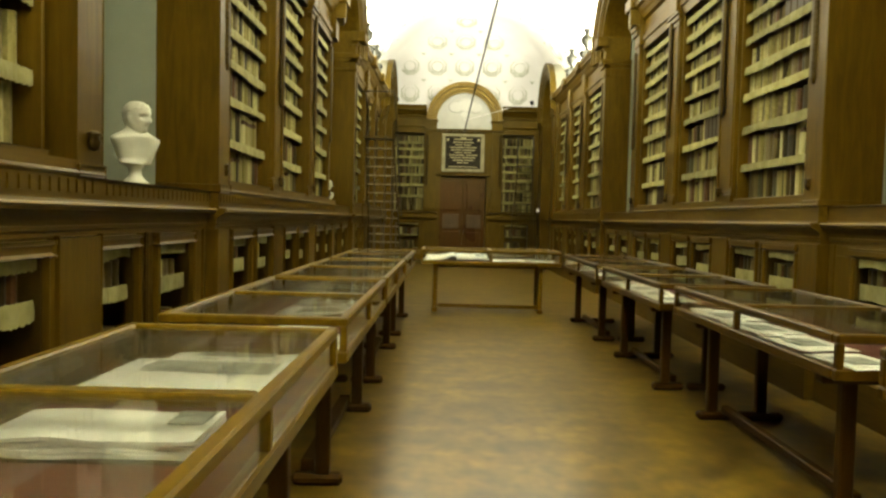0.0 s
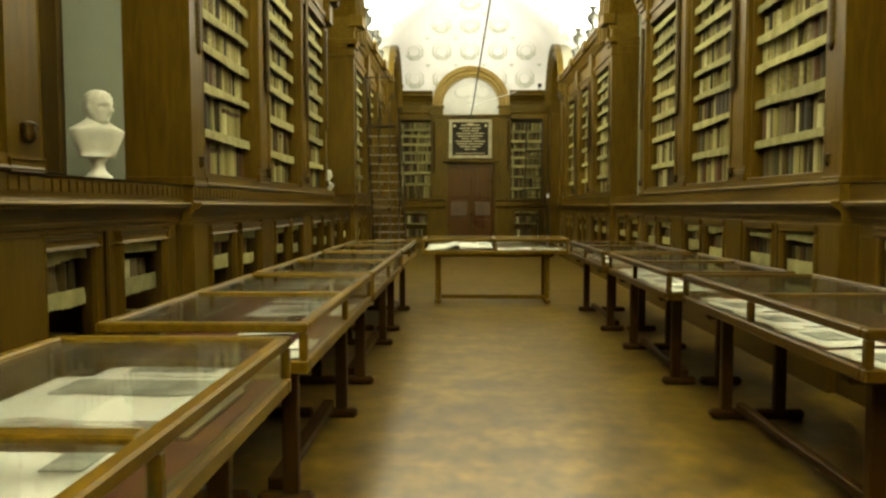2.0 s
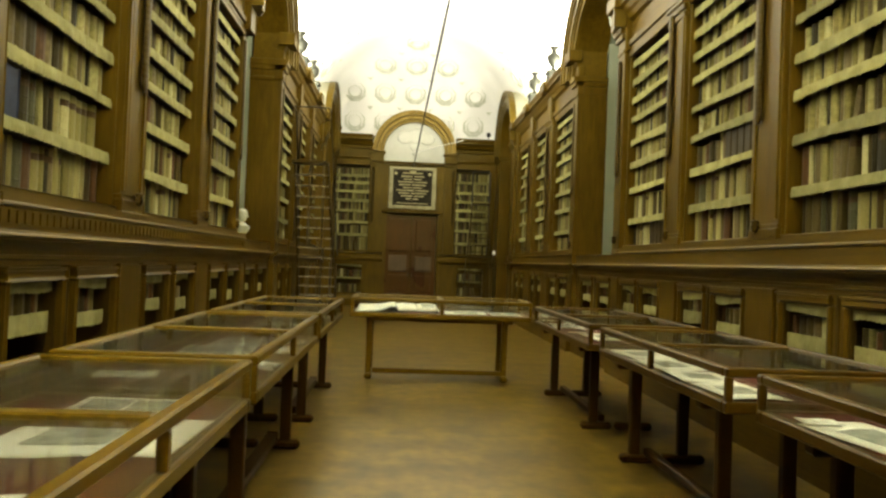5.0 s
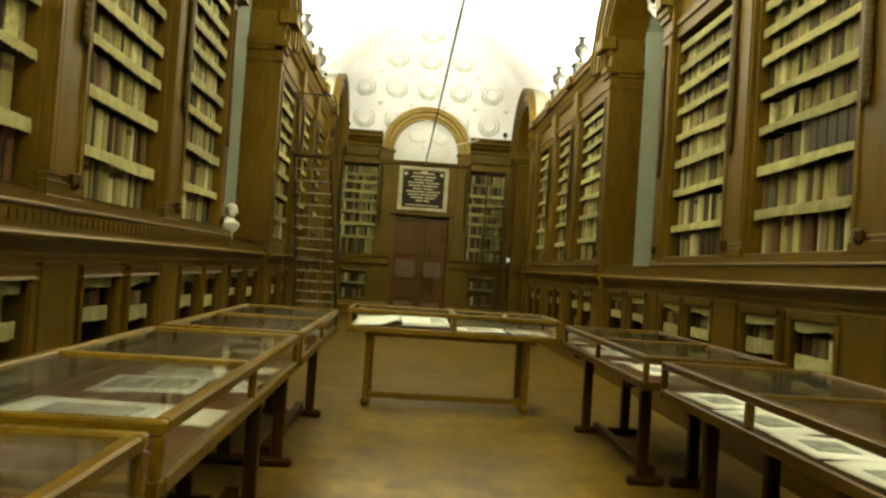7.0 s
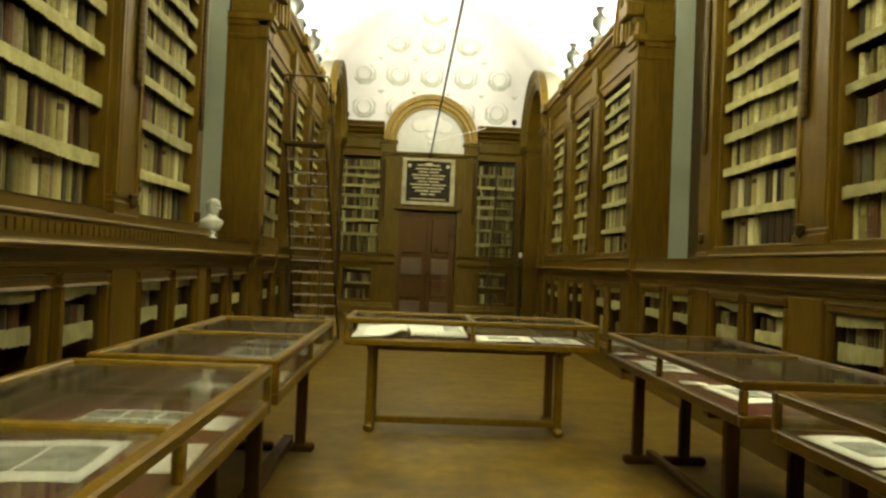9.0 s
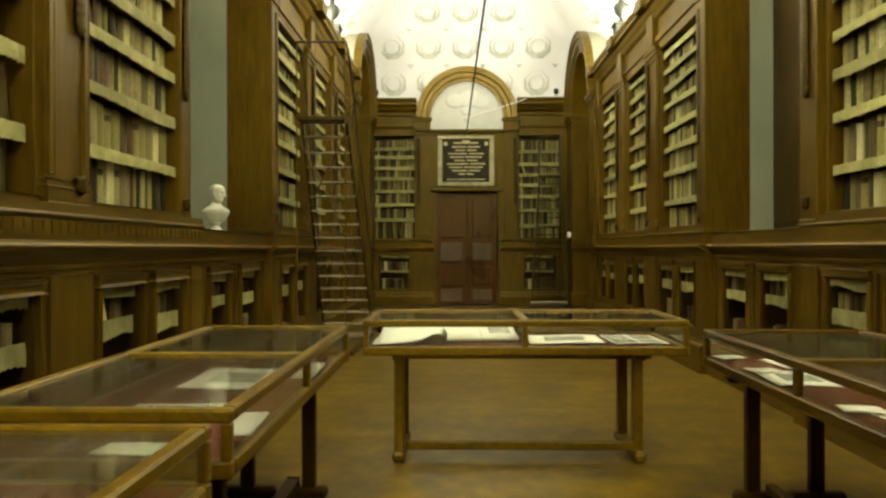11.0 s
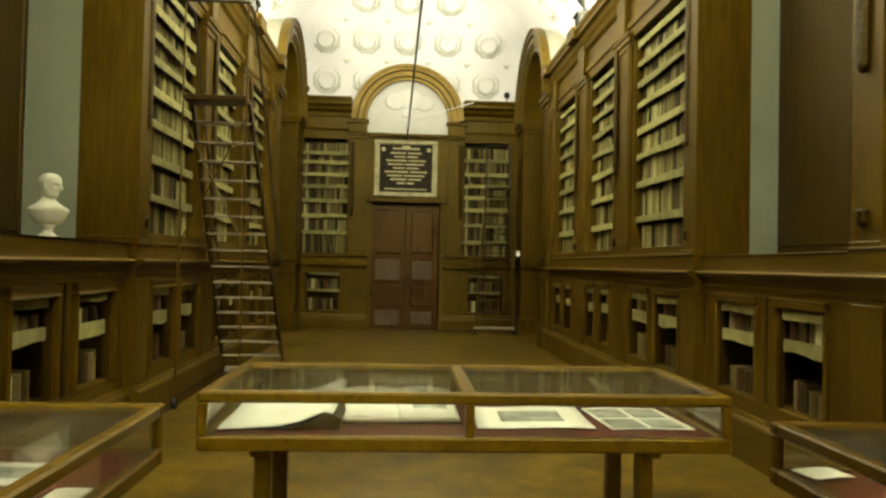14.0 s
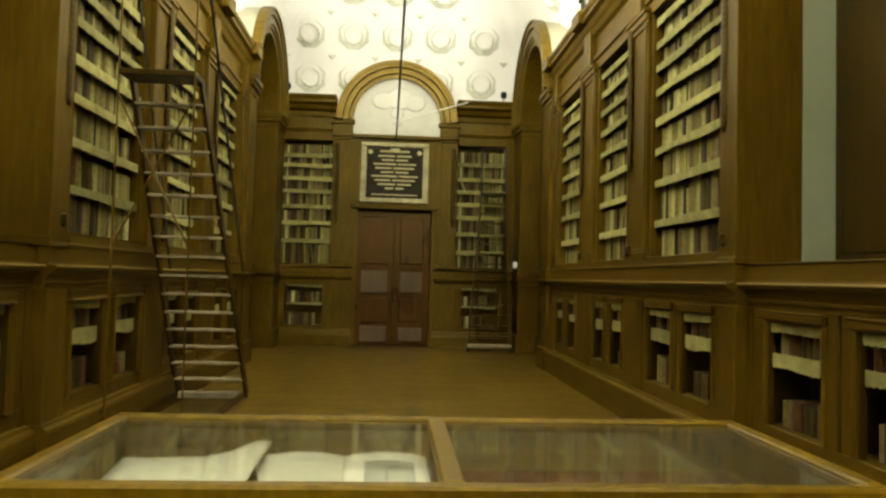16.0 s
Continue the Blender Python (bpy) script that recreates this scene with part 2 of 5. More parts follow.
class Mesh:
    """Gathers the faces of one part."""

    def __init__(self):
        self.v, self.f = [], []

    def add(self, verts, faces):
        k = len(self.v)
        self.v += [tuple(p) for p in verts]
        self.f += [tuple(k + i for i in f) for f in faces]
        return self

    def box(self, x0, x1, y0, y1, z0, z1):
        x0, x1, y0, y1, z0, z1 = min(x0, x1), max(x0, x1), min(y0, y1), max(y0, y1), min(z0, z1), max(z0, z1)
        return self.add([(x, y, z) for z in (z0, z1) for y in (y0, y1) for x in (x0, x1)],
                        [(0, 2, 3, 1), (4, 5, 7, 6), (0, 1, 5, 4), (2, 6, 7, 3), (0, 4, 6, 2), (1, 3, 7, 5)])

    def soft(self, x0, x1, y0, y1, z0, z1, b=0.006):
        """A box with chamfered edges."""
        bm = bmesh.new()
        bmesh.ops.create_cube(bm, size=1)
        for v in bm.verts:
            v.co = Vector((x0 if v.co.x < 0 else x1, y0 if v.co.y < 0 else y1, z0 if v.co.z < 0 else z1))
        bmesh.ops.bevel(bm, geom=bm.edges[:], offset=b, segments=1, affect="EDGES")
        bm.verts.index_update()
        self.add([v.co for v in bm.verts], [[v.index for v in f.verts] for f in bm.faces])
        bm.free()
        return self

    def prism(self, outline, along):
        """A closed outline of points, swept by the vector along."""
        n = len(outline)
        a = [Vector(p) for p in outline]
        b = [p + Vector(along) for p in a]
        return self.add(a + b, [tuple(range(n))[::-1], tuple(range(n, 2 * n))] + [(i, (i + 1) % n, n + (i + 1) % n, n + i) for i in range(n)])

    def bar(self, p, q, r, sides=8):
        """A round bar from p to q."""
        p, q = Vector(p), Vector(q)
        d = (q - p).normalized()
        u = d.orthogonal().normalized()
        w = d.cross(u)
        ring = [u * (r * math.cos(2 * math.pi * i / sides)) + w * (r * math.sin(2 * math.pi * i / sides)) for i in range(sides)]
        return self.prism([p + o for o in ring], q - p)

    def beam(self, p, q, wide, deep, side=(1, 0, 0)):
        """A square-cut beam from p to q; side points along its width."""
        p, q = Vector(p), Vector(q)
        d = (q - p).normalized()
        u = Vector(side)
        u = (u - d * u.dot(d)).normalized()
        w = d.cross(u)
        return self.prism([p + u * (a * wide / 2) + w * (b * deep / 2) for a, b in ((-1, -1), (1, -1), (1, 1), (-1, 1))], q - p)

    def lathe(self, profile, centre=(0, 0, 0), sides=20, squash=(1, 1)):
        """A turned form: profile is radius and height."""
        k, n = [], len(profile)
        for r, z in profile:
            k += [(centre[0] + squash[0] * r * math.cos(2 * math.pi * i / sides), centre[1] + squash[1] * r * math.sin(2 * math.pi * i / sides), centre[2] + z) for i in range(sides)]
        f = [(j * sides + i, j * sides + (i + 1) % sides, (j + 1) * sides + (i + 1) % sides, (j + 1) * sides + i) for j in range(n - 1) for i in range(sides)]
        return self.add(k, f + [tuple(range(sides))[::-1], tuple(range((n - 1) * sides, n * sides))])

    def arch(self, centre, r0, r1, axis, d0, d1, steps=28, a0=0.0, a1=180.0):
        """A half ring between two radii, from depth d0 to d1 along axis x or y."""
        pts = []
        for i in range(steps + 1):
            a = radians(a0 + (a1 - a0) * i / steps)
            for r in (r0, r1):
                for d in (d0, d1):
                    h, z = r * math.cos(a), centre[2] + r * math.sin(a)
                    pts.append((d, centre[1] + h, z) if axis == "x" else (centre[0] + h, d, z))
        f = [(0, 1, 3, 2), tuple(4 * steps + i for i in (0, 2, 3, 1))]
        for i in range(steps):
            k = 4 * i
            f += [(k, k + 4, k + 5, k + 1), (k + 2, k + 3, k + 7, k + 6), (k, k + 2, k + 6, k + 4), (k + 1, k + 5, k + 7, k + 3)]
        return self.add(pts, f)

    def data(self, name, mats, smooth=False, slots=None):
        me = bpy.data.meshes.new(name)
        me.from_pydata(self.v, [], self.f)
        bm = bmesh.new()
        bm.from_mesh(me)
        bmesh.ops.recalc_face_normals(bm, faces=bm.faces[:])
        bm.to_mesh(me)
        bm.free()
        for m in mats if isinstance(mats, (list, tuple)) else [mats]:
            me.materials.append(m)
        if slots:
            me.polygons.foreach_set("material_index", slots)
        if smooth:
            me.shade_smooth()
        return me


def thing(name, label, category, group="", kind="", at=(0, 0, 0)):
    ob = new(name)
    ob.location = at
    ob.empty_display_size = 0.1
    return tagged(ob, label, category, group, kind)


def part(name, mesh, mat, parent, label="", smooth=False):
    ob = new(name, mesh.data(name, mat, smooth))
    ob.parent = parent
    if label:
        tagged(ob, label)
    return ob


def solid(name, mesh, mat, label, category, kind="", group="", smooth=False):
    return tagged(new(name, mesh.data(name, mat, smooth)), label, category, group, kind)


# ---- plan ----
LEN0, LEN1 = -3.0, 25.0
BAYS = {"south": ((-2.15, -0.65), (-0.05, 1.45), (2.02, 3.55)), "middle": ((6.39, 8.04), (8.5, 10.09), (10.55, 12.14)), "north": ((15.1, 16.84), (17.45, 18.88), (19.55, 21.07))}
RUNS = ((-3.0, 4.0), (6.06, 12.42), (14.76, 21.4))      # stretches of bookcases
NICHES = ((4.0, 6.06), (12.42, 14.76))
SHELVES = (1.75, 2.15, 2.555, 2.905, 3.22, 3.53, 3.79, 4.04, 4.30)
TOP = 4.43
CX = -0.09                                             # middle line of the end wall

# ---- structure ----
m = Mesh().box(-4.0, 4.0, LEN0 - 0.3, LEN1 + 0.6, -0.15, 0.0)
solid("floor", m, FLOOR, "worn brown waxed parquet floor", "floor", "structure")
for name, s in (("wall_east", 1), ("wall_west", -1)):
    solid(name, Mesh().box(s * 3.78, s * 4.0, LEN0 - 0.3, LEN1 + 0.6, 0, 7.0), PLASTER, "plastered long wall behind the bookcases", "wall", "structure")
solid("wall_south", Mesh().box(-3.78, 3.78, LEN0 - 0.3, LEN0, 0, 8.2), PLASTER, "plain plastered wall closing the hall", "wall", "structure")


def vault():
    """A pavilion vault with rows of rosettes."""
    m, slots = Mesh(), []
    wide, high, z0 = 3.08, 2.75, 5.12
    def ring(a):
        return wide * math.cos(a), z0 + high * math.sin(a), LEN1 + 0.08 - wide * (1 - math.cos(a))
    def outline(a):
        """One level of the vault: both long sides and the end, with rounded corners."""
        w, h, e = ring(a)
        r = min(0.55, w * 0.5)
        half = [(w, LEN0, h)] + [(w - r + r * math.cos(radians(k)), e - r + r * math.sin(radians(k)), h) for k in range(0, 91, 15)]
        return half + [(-x, y, z) for x, y, z in half[::-1]]
    n = 24
    for i in range(n):
        below, above = outline(math.pi / 2 * i / n), outline(math.pi / 2 * min(i + 1, n - 0.01) / n)
        c = len(below)
        straight = (0, c - 2) if i < 4 else ()
        m.add(below + above, [(k, k + 1, c + k + 1, c + k) for k in range(c - 1) if k not in straight])
        if straight:
            # the foot of the long sides is open behind the arches of the niches
            w0, h0, e0, w1, h1, e1 = below[0][0], below[0][2], below[1][1], above[0][0], above[0][2], above[1][1]
            cuts = [LEN0] + [v for yc in (5.075, 13.75, 23.0) for v in (yc - 1.15, yc + 1.15)]
            for g in range(0, 7, 2):
                a0, b0, b1 = cuts[g], (cuts[g + 1:g + 2] or [e0])[0], (cuts[g + 1:g + 2] or [e1])[0]
                for side in (-1, 1):
                    m.add([(side * w0, a0, h0), (side * w0, b0, h0), (side * w1, b1, h1), (side * w1, a0, h1)], [(0, 1, 2, 3)])
    m.add([(-3.7, LEN0 - .3, 8.1), (3.7, LEN0 - .3, 8.1), (3.7, 25.6, 8.1), (-3.7, 25.6, 8.1)], [(0, 1, 2, 3)])
    slots += [0] * len(m.f)
    def place(u, a, side):
        w, h, e = ring(a)
        t = Vector((0, wide * math.sin(a), high * math.cos(a))).normalized()
        if side == "end":
            return Vector((u, e, h)), Vector((1, 0, 0)), Vector((0, -t.y, t.z))
        return Vector((side * w, u, h)), Vector((0, -side, 0)), Vector((-side * t.y, 0, t.z))
    def rosette(u, a, side, r=0.2):
        p, ux, uz = place(u, a, side)
        nn = ux.cross(uz)
        nn = nn if nn.dot(Vector((0, 15, 5.5)) - p) > 0 else -nn
        before = len(m.f)
        for r0, r1, lift, sides, turn, low in ((0.27, 0.345, 0.015, 8, 22.5, 1), (0.15, 0.215, 0.045, 20, 0, 0)):
            k = len(m.v)
            for j in range(sides):
                c, q = math.cos(radians(turn) + 2 * math.pi * j / sides), math.sin(radians(turn) + 2 * math.pi * j / sides)
                for rr, l in ((r0, 0.0), (r0 + 0.015, lift), (r1 - 0.015, lift), (r1, 0.0)):
                    rr = r1 - (r1 - rr) * (0.62 - 0.55 * q) * (1.5 if low else 1.0)
                    m.v.append(tuple(p + ux * (rr * c) + uz * (rr * q) + nn * (l + 0.006)))
            for j in range(sides):
                for o in range(3):
                    a0, a1 = k + 4 * j + o, k + 4 * ((j + 1) % sides) + o
                    m.f.append((a0, a1, a1 + 1, a0 + 1))
        slots.extend([1] * (len(m.f) - before))
    def drop(u, a, side):
        p, ux, uz = place(u, a, side)
        nn = ux.cross(uz)
        nn = nn if nn.dot(Vector((0, 15, 5.5)) - p) > 0 else -nn
        p = p + nn * 0.006
        b = len(m.f)
        m.add([p - ux * 0.1 + uz * 0.04, p + ux * 0.1 + uz * 0.04, p - uz * 0.07, p + nn * 0.03], [(0, 2, 3), (2, 1, 3), (1, 0, 3)])
        slots.extend([1] * (len(m.f) - b))
    for row in range(4):
        a = 0.235 + 0.335 * row
        for i in range(-3, 4):
            u = CX - 0.04 + 0.93 * i
            if abs(u) < 3.08 * math.cos(a) - 0.35 and not (row == 0 and abs(i) < 1):
                rosette(u, a, "end")
            if abs(u + 0.46) < 3.08 * math.cos(a + 0.17) - 0.2:
                drop(u + 0.465, a + 0.168, "end")
        for s in (-1, 1):
            y = 22.6 - 0.6 * row
            while y > 5:
                rosette(y, a, s)
                drop(y + 0.465, a + 0.168, s)
                y -= 0.93
    tagged(new("ceiling", m.data("ceiling", [PLASTER, STUCCO], False, slots)), "white vaulted ceiling with painted stucco rosettes", "ceiling", "", "structure")


vault()


def swept(name, profile, s, y0, y1, mat, label, category="trim"):
    """A moulding along the hall: profile of x and z."""
    return solid(name, Mesh().prism([(s * x, y0, z) for x, z in profile], (0, y1 - y0, 0)), mat, label, category, "structure")


LEDGE = ((3.05, 1.34), (2.575, 1.34), (2.575, 1.365), (2.56, 1.375), (2.56, 1.395), (2.568, 1.40), (2.562, 1.425), (2.545, 1.448), (2.515, 1.468), (2.49, 1.480), (2.49, 1.518), (2.54, 1.520), (2.545, 1.535), (2.545, 1.655), (2.535, 1.663), (2.528, 1.675), (2.532, 1.685), (2.545, 1.69), (2.547, 1.742), (3.05, 1.742))
LEDGE_BEAD = [(2.492 + 0.018 * math.cos(radians(k)), 1.506 + 0.012 * math.sin(radians(k))) for k in range(90, 271, 20)]
CORNICE = ((3.05, 4.45), (2.62, 4.45), (2.62, 4.52), (2.59, 4.53), (2.59, 4.60), (2.63, 4.61), (2.63, 4.86), (2.58, 4.89), (2.55, 4.95), (2.52, 4.98), (2.49, 5.04), (2.43, 5.06), (2.43, 5.11), (2.40, 5.15), (2.40, 5.2), (2.46, 5.23), (3.05, 5.23))
DENTIL = 0.085
PLINTH = ((3.05, 0.0), (2.49, 0.0), (2.49, 0.31), (2.50, 0.33), (2.53, 0.345), (2.54, 0.37), (3.05, 0.37))
for s in (-1, 1):
    for y0, y1, x in ((-0.5, 4.0, 2.536), (4.0, 6.06, 2.616), (6.06, 12.42, 2.536)):
        m, y = Mesh(), y0 + 0.04
        while y < y1 - 0.06:
            m.prism([(s * x, y, 1.57), (s * (x + 0.02), y, 1.57), (s * (x + 0.02), y, 1.64), (s * x, y, 1.64)], (0, 0.05, 0))
            y += DENTIL
        if s < 0:
            solid("dentils", m, WALNUT_FLAT, "row of small carved blocks along the walnut ledge", "carving", "stuff")
    for y0, y1 in RUNS:
        swept("trim", LEDGE, s, y0, y1, WALNUT_FLAT, "moulded walnut ledge above the low cupboards")
        swept("trim", LEDGE_BEAD, s, y0 + 0.001, y1 - 0.001, BEAD, "polished bead along the walnut ledge, highlight put into its colour")
        swept("trim", CORNICE, s, y0, y1, WALNUT_FLAT, "heavy walnut cornice over the bookcases")
        swept("baseboard", PLINTH, s, y0, y1, WALNUT_FLAT, "walnut plinth along the floor", "baseboard")
    for y0, y1 in NICHES:
        swept("trim", [(x + 0.08, min(z, 1.66)) for x, z in LEDGE[:-1]] + [(3.13, 1.66)], s, y0, y1, WALNUT_FLAT, "moulded walnut sill under the wall niche")
        swept("trim", [(x + 0.08, z) for x, z in LEDGE_BEAD], s, y0 + 0.001, y1 - 0.001, BEAD, "polished bead along the niche sill, highlight put into its colour")
        swept("baseboard", [(x + 0.08, z) for x, z in PLINTH], s, y0, y1, WALNUT_FLAT, "walnut plinth along the floor", "baseboard")
        for a, b in ((y0 - 0.3, y0), (y1, y1 + 0.3)):
            solid("niche_wall", Mesh().box(s * 3.08, s * 3.6, a, b, 1.3, 5.38), GREY, "smooth grey-green plaster reveal of the deep niche", "wall", "structure")
        deep = 3.35 if s > 0 and y0 > 12 else 3.56
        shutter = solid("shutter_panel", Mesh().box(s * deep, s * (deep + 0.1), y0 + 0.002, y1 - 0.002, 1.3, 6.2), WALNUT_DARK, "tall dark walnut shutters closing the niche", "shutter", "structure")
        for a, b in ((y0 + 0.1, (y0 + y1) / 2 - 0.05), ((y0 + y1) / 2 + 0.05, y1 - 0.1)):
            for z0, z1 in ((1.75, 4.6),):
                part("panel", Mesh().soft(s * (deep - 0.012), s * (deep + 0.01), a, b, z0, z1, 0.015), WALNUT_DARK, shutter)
        solid("niche_sill", Mesh().soft(s * 2.66, s * 3.6, y0 + 0.002, y1 - 0.002, 1.6, 1.668, 0.004), WALNUT_FLAT, "deep walnut sill of the niche", "sill", "structure")


def bands(shaft, s, x, back, y0, y1, rows, k=0.3, mat=None, stop=None):
    """The mouldings of a pilaster, each a part under its shaft."""
    for z0, z1, o in rows:
        name = "foot_moulding" if z0 < 2 else "cap_moulding"
        part(name, Mesh().soft(s * (x - o), s * back, y0 - o * k, min(y1 + o * k, stop or 99), z0, z1, 0.008), mat or WALNUT, shaft)


def pilaster(s, y0, y1, x=2.58, back=3.05, z0=1.742, z1=4.45, mat=None):
    """A flat pilaster with a raised border and a moulded cap and foot."""
    shaft = solid("pilaster", Mesh().soft(s * x, s * back, y0, y1, z0, z1), mat or WALNUT, "walnut pilaster with moulded cap and foot", "pilaster", "structure")
    w = min(0.05, (y1 - y0) * 0.16)
    for a, b in ((y0 + 0.02, y0 + 0.02 + w), (y1 - 0.02 - w, y1 - 0.02)):
        part("border", Mesh().soft(s * (x - 0.018), s * (x + 0.02), a, b, z0 + 0.16, z1 - 0.2, 0.005), WALNUT, shaft)
    bands(shaft, s, x, x + 0.03, y0, y1, ((z0, z0 + 0.09, 0.018), (z0 + 0.09, z0 + 0.13, 0.01), (z1 - 0.2, z1 - 0.14, 0.02), (z1 - 0.12, z1 - 0.05, 0.03), (z1 - 0.05, z1, 0.05)))
    return shaft


def garland(s, y, x=2.55, z0=2.72, z1=4.3):
    """A carved drop of leaves hanging down the pilaster."""
    prof, z = [(0.004, z0), (0.03, z0 + 0.012), (0.048, z0 + 0.05), (0.05, z0 + 0.09), (0.04, z0 + 0.12)], z0 + 0.12
    while z < z1:
        prof += [(0.05, z + 0.012), (0.052, z + 0.03), (0.044, z + 0.046), (0.046, z + 0.05)]
        z += 0.052
    m = Mesh().lathe(prof, (s * x, y, 0), 12, (0.5, 1.0))
    solid("carved_pendant", m, WALNUT_DARK, "carved dark walnut garland hanging on the pilaster", "carving", "", "carved garlands on the bookcases", True)
    m = Mesh().lathe([(0.004, 1.80), (0.03, 1.815), (0.045, 1.85), (0.03, 1.875), (0.05, 1.895), (0.02, 1.91)], (s * x, y, 0), 10, (0.8, 1.0))
    solid("carved_console", m, WALNUT_DARK, "small carved walnut knob at the pilaster foot", "carving", "", "carved knobs on the pilasters", True)


rng = random.Random(4)


def scallop(y0, y1, z, drop_by, x, s, r):
    """A cloth strip with a wavy lower hem, hanging from a shelf edge."""
    m = Mesh()
    n = max(10, int((y1 - y0) / 0.016))
    sag, tilt = r.uniform(-0.014, 0.014), r.uniform(-0.02, 0.02)
    top, low = [], []
    for i in range(n + 1):
        t = i / n
        y = y0 + (y1 - y0) * t
        wave = 0.009 * abs(math.sin(i * math.pi / 3)) + r.uniform(-0.002, 0.002) + sag * math.sin(t * math.pi * 2) + tilt * (t - 0.5)
        bulge = 0.004 * math.sin(i * 0.55) + r.uniform(-0.002, 0.002)
        top.append((y, z + r.uniform(-0.003, 0.003)))
        low.append((y, z - drop_by + wave, bulge))
    v = []
    for (y, zt), (_, zl, b) in zip(top, low):
        v += [(s * (x - 0.002), y, zt), (s * (x - 0.006 + b), y, (zt + zl) / 2), (s * (x - 0.004 + b), y, zl), (s * (x + 0.006 + b), y, zl), (s * (x + 0.006), y, zt)]
    f = []
    for i in range(n):
        k = 5 * i
        f += [(k + j, k + 5 + j, k + 6 + j, k + 1 + j) for j in range(4)] + [(k + 4, k + 9, k + 5, k)]
    return m.add(v, f)


SPINES = {}


def spine_mesh(kind):
    """One book standing up, a metre unit: depth x, thickness y, height z, with a rounded banded spine."""
    m = Mesh()
    outline = [(0.0, 0.0), (0.0, 1.0), (0.9, 1.0), (0.97, 0.8), (1.0, 0.5), (0.97, 0.2), (0.9, 0.0)]
    cuts = ((0, 1.0), (1, 1.0)) if kind == 0 else ((0, 1), (0.2, 1), (0.215, 1.02), (0.235, 1), (0.5, 1), (0.515, 1.02), (0.535, 1), (0.78, 1), (0.795, 1.02), (0.815, 1), (1, 1))
    n = len(outline)
    for z, g in cuts:
        m.v += [(x * (g if x > 0.95 else 1), y, z) for x, y in outline]
    for k in range(len(cuts) - 1):
        m.f += [(k * n + i, k * n + (i + 1) % n, (k + 1) * n + (i + 1) % n, (k + 1) * n + i) for i in range(n)]
    m.f += [tuple(range(n))[::-1], tuple(range((len(cuts) - 1) * n, len(cuts) * n))]
    return m


def row_of_books(y0, y1, z, high, r, big=1.0):
    """Thickness, height, depth and place of the books of one shelf."""
    y, out = y0 + 0.01, []
    size, lean = r.uniform(0.8, 0.97), 0.0
    while y < y1 - 0.02:
        if r.random() < 0.16:
            size = r.uniform(0.72, 0.98)
        run = r.choice((1, 1, 2, 3, 5))
        thick = r.choice((0.032, 0.042, 0.055, 0.07, 0.085, 0.11)) * big * r.uniform(0.9, 1.1)
        for _ in range(run):
            w = min(thick * r.uniform(0.95, 1.05), y1 - 0.012 - y)
            if w < 0.015:
                return out
            out.append((y, w - 0.002, high * min(0.985, size * r.uniform(0.95, 1.04)), r.uniform(0.17, 0.235), lean))
            y, lean = y + w, 0.0
        if r.random() < 0.13:
            lean = r.uniform(0.02, 0.07)
            y += lean * r.uniform(1.0, 1.8)
    return out


def fill_row(y0, y1, z, high, r, single, x=2.74, s=1, big=1.0, end=None):
    """Books on one shelf: single things where they stand nearest the walk, otherwise one run. end: fronts face -y at that place."""
    books = row_of_books(y0, y1, z, high, r, big)
    joined = Mesh()
    for k, (y, w, h, d, lean) in enumerate(books):
        kind = int(r.random() < 0.5)
        back = r.uniform(0, 0.03)
        if end is None:
            mat = Matrix(((-s * d, 0, 0, s * (x + back + d)), (0, w, -lean, y), (0, 0, h, z), (0, 0, 0, 1)))
        else:
            mat = Matrix(((0, w, -lean, y), (-d, 0, 0, end + back + d), (0, 0, h, z), (0, 0, 0, 1)))
        if single:
            if kind not in SPINES:
                SPINES[kind] = spine_mesh(kind).data("book", BOOK)
            ob = new("book", SPINES[kind])
            ob.matrix_world = mat
            tagged(ob, "old leather or vellum bound book upright on the shelf", "book", "books on the shelves")
        else:
            sp = spine_mesh(0)
            joined.add([mat @ Vector(p) for p in sp.v], sp.f)
    if not single and joined.v:
        solid("row_of_books", joined, BOOKS, "row of old vellum and leather bound books on a shelf", "books", "stuff", "rows of books on the shelves")


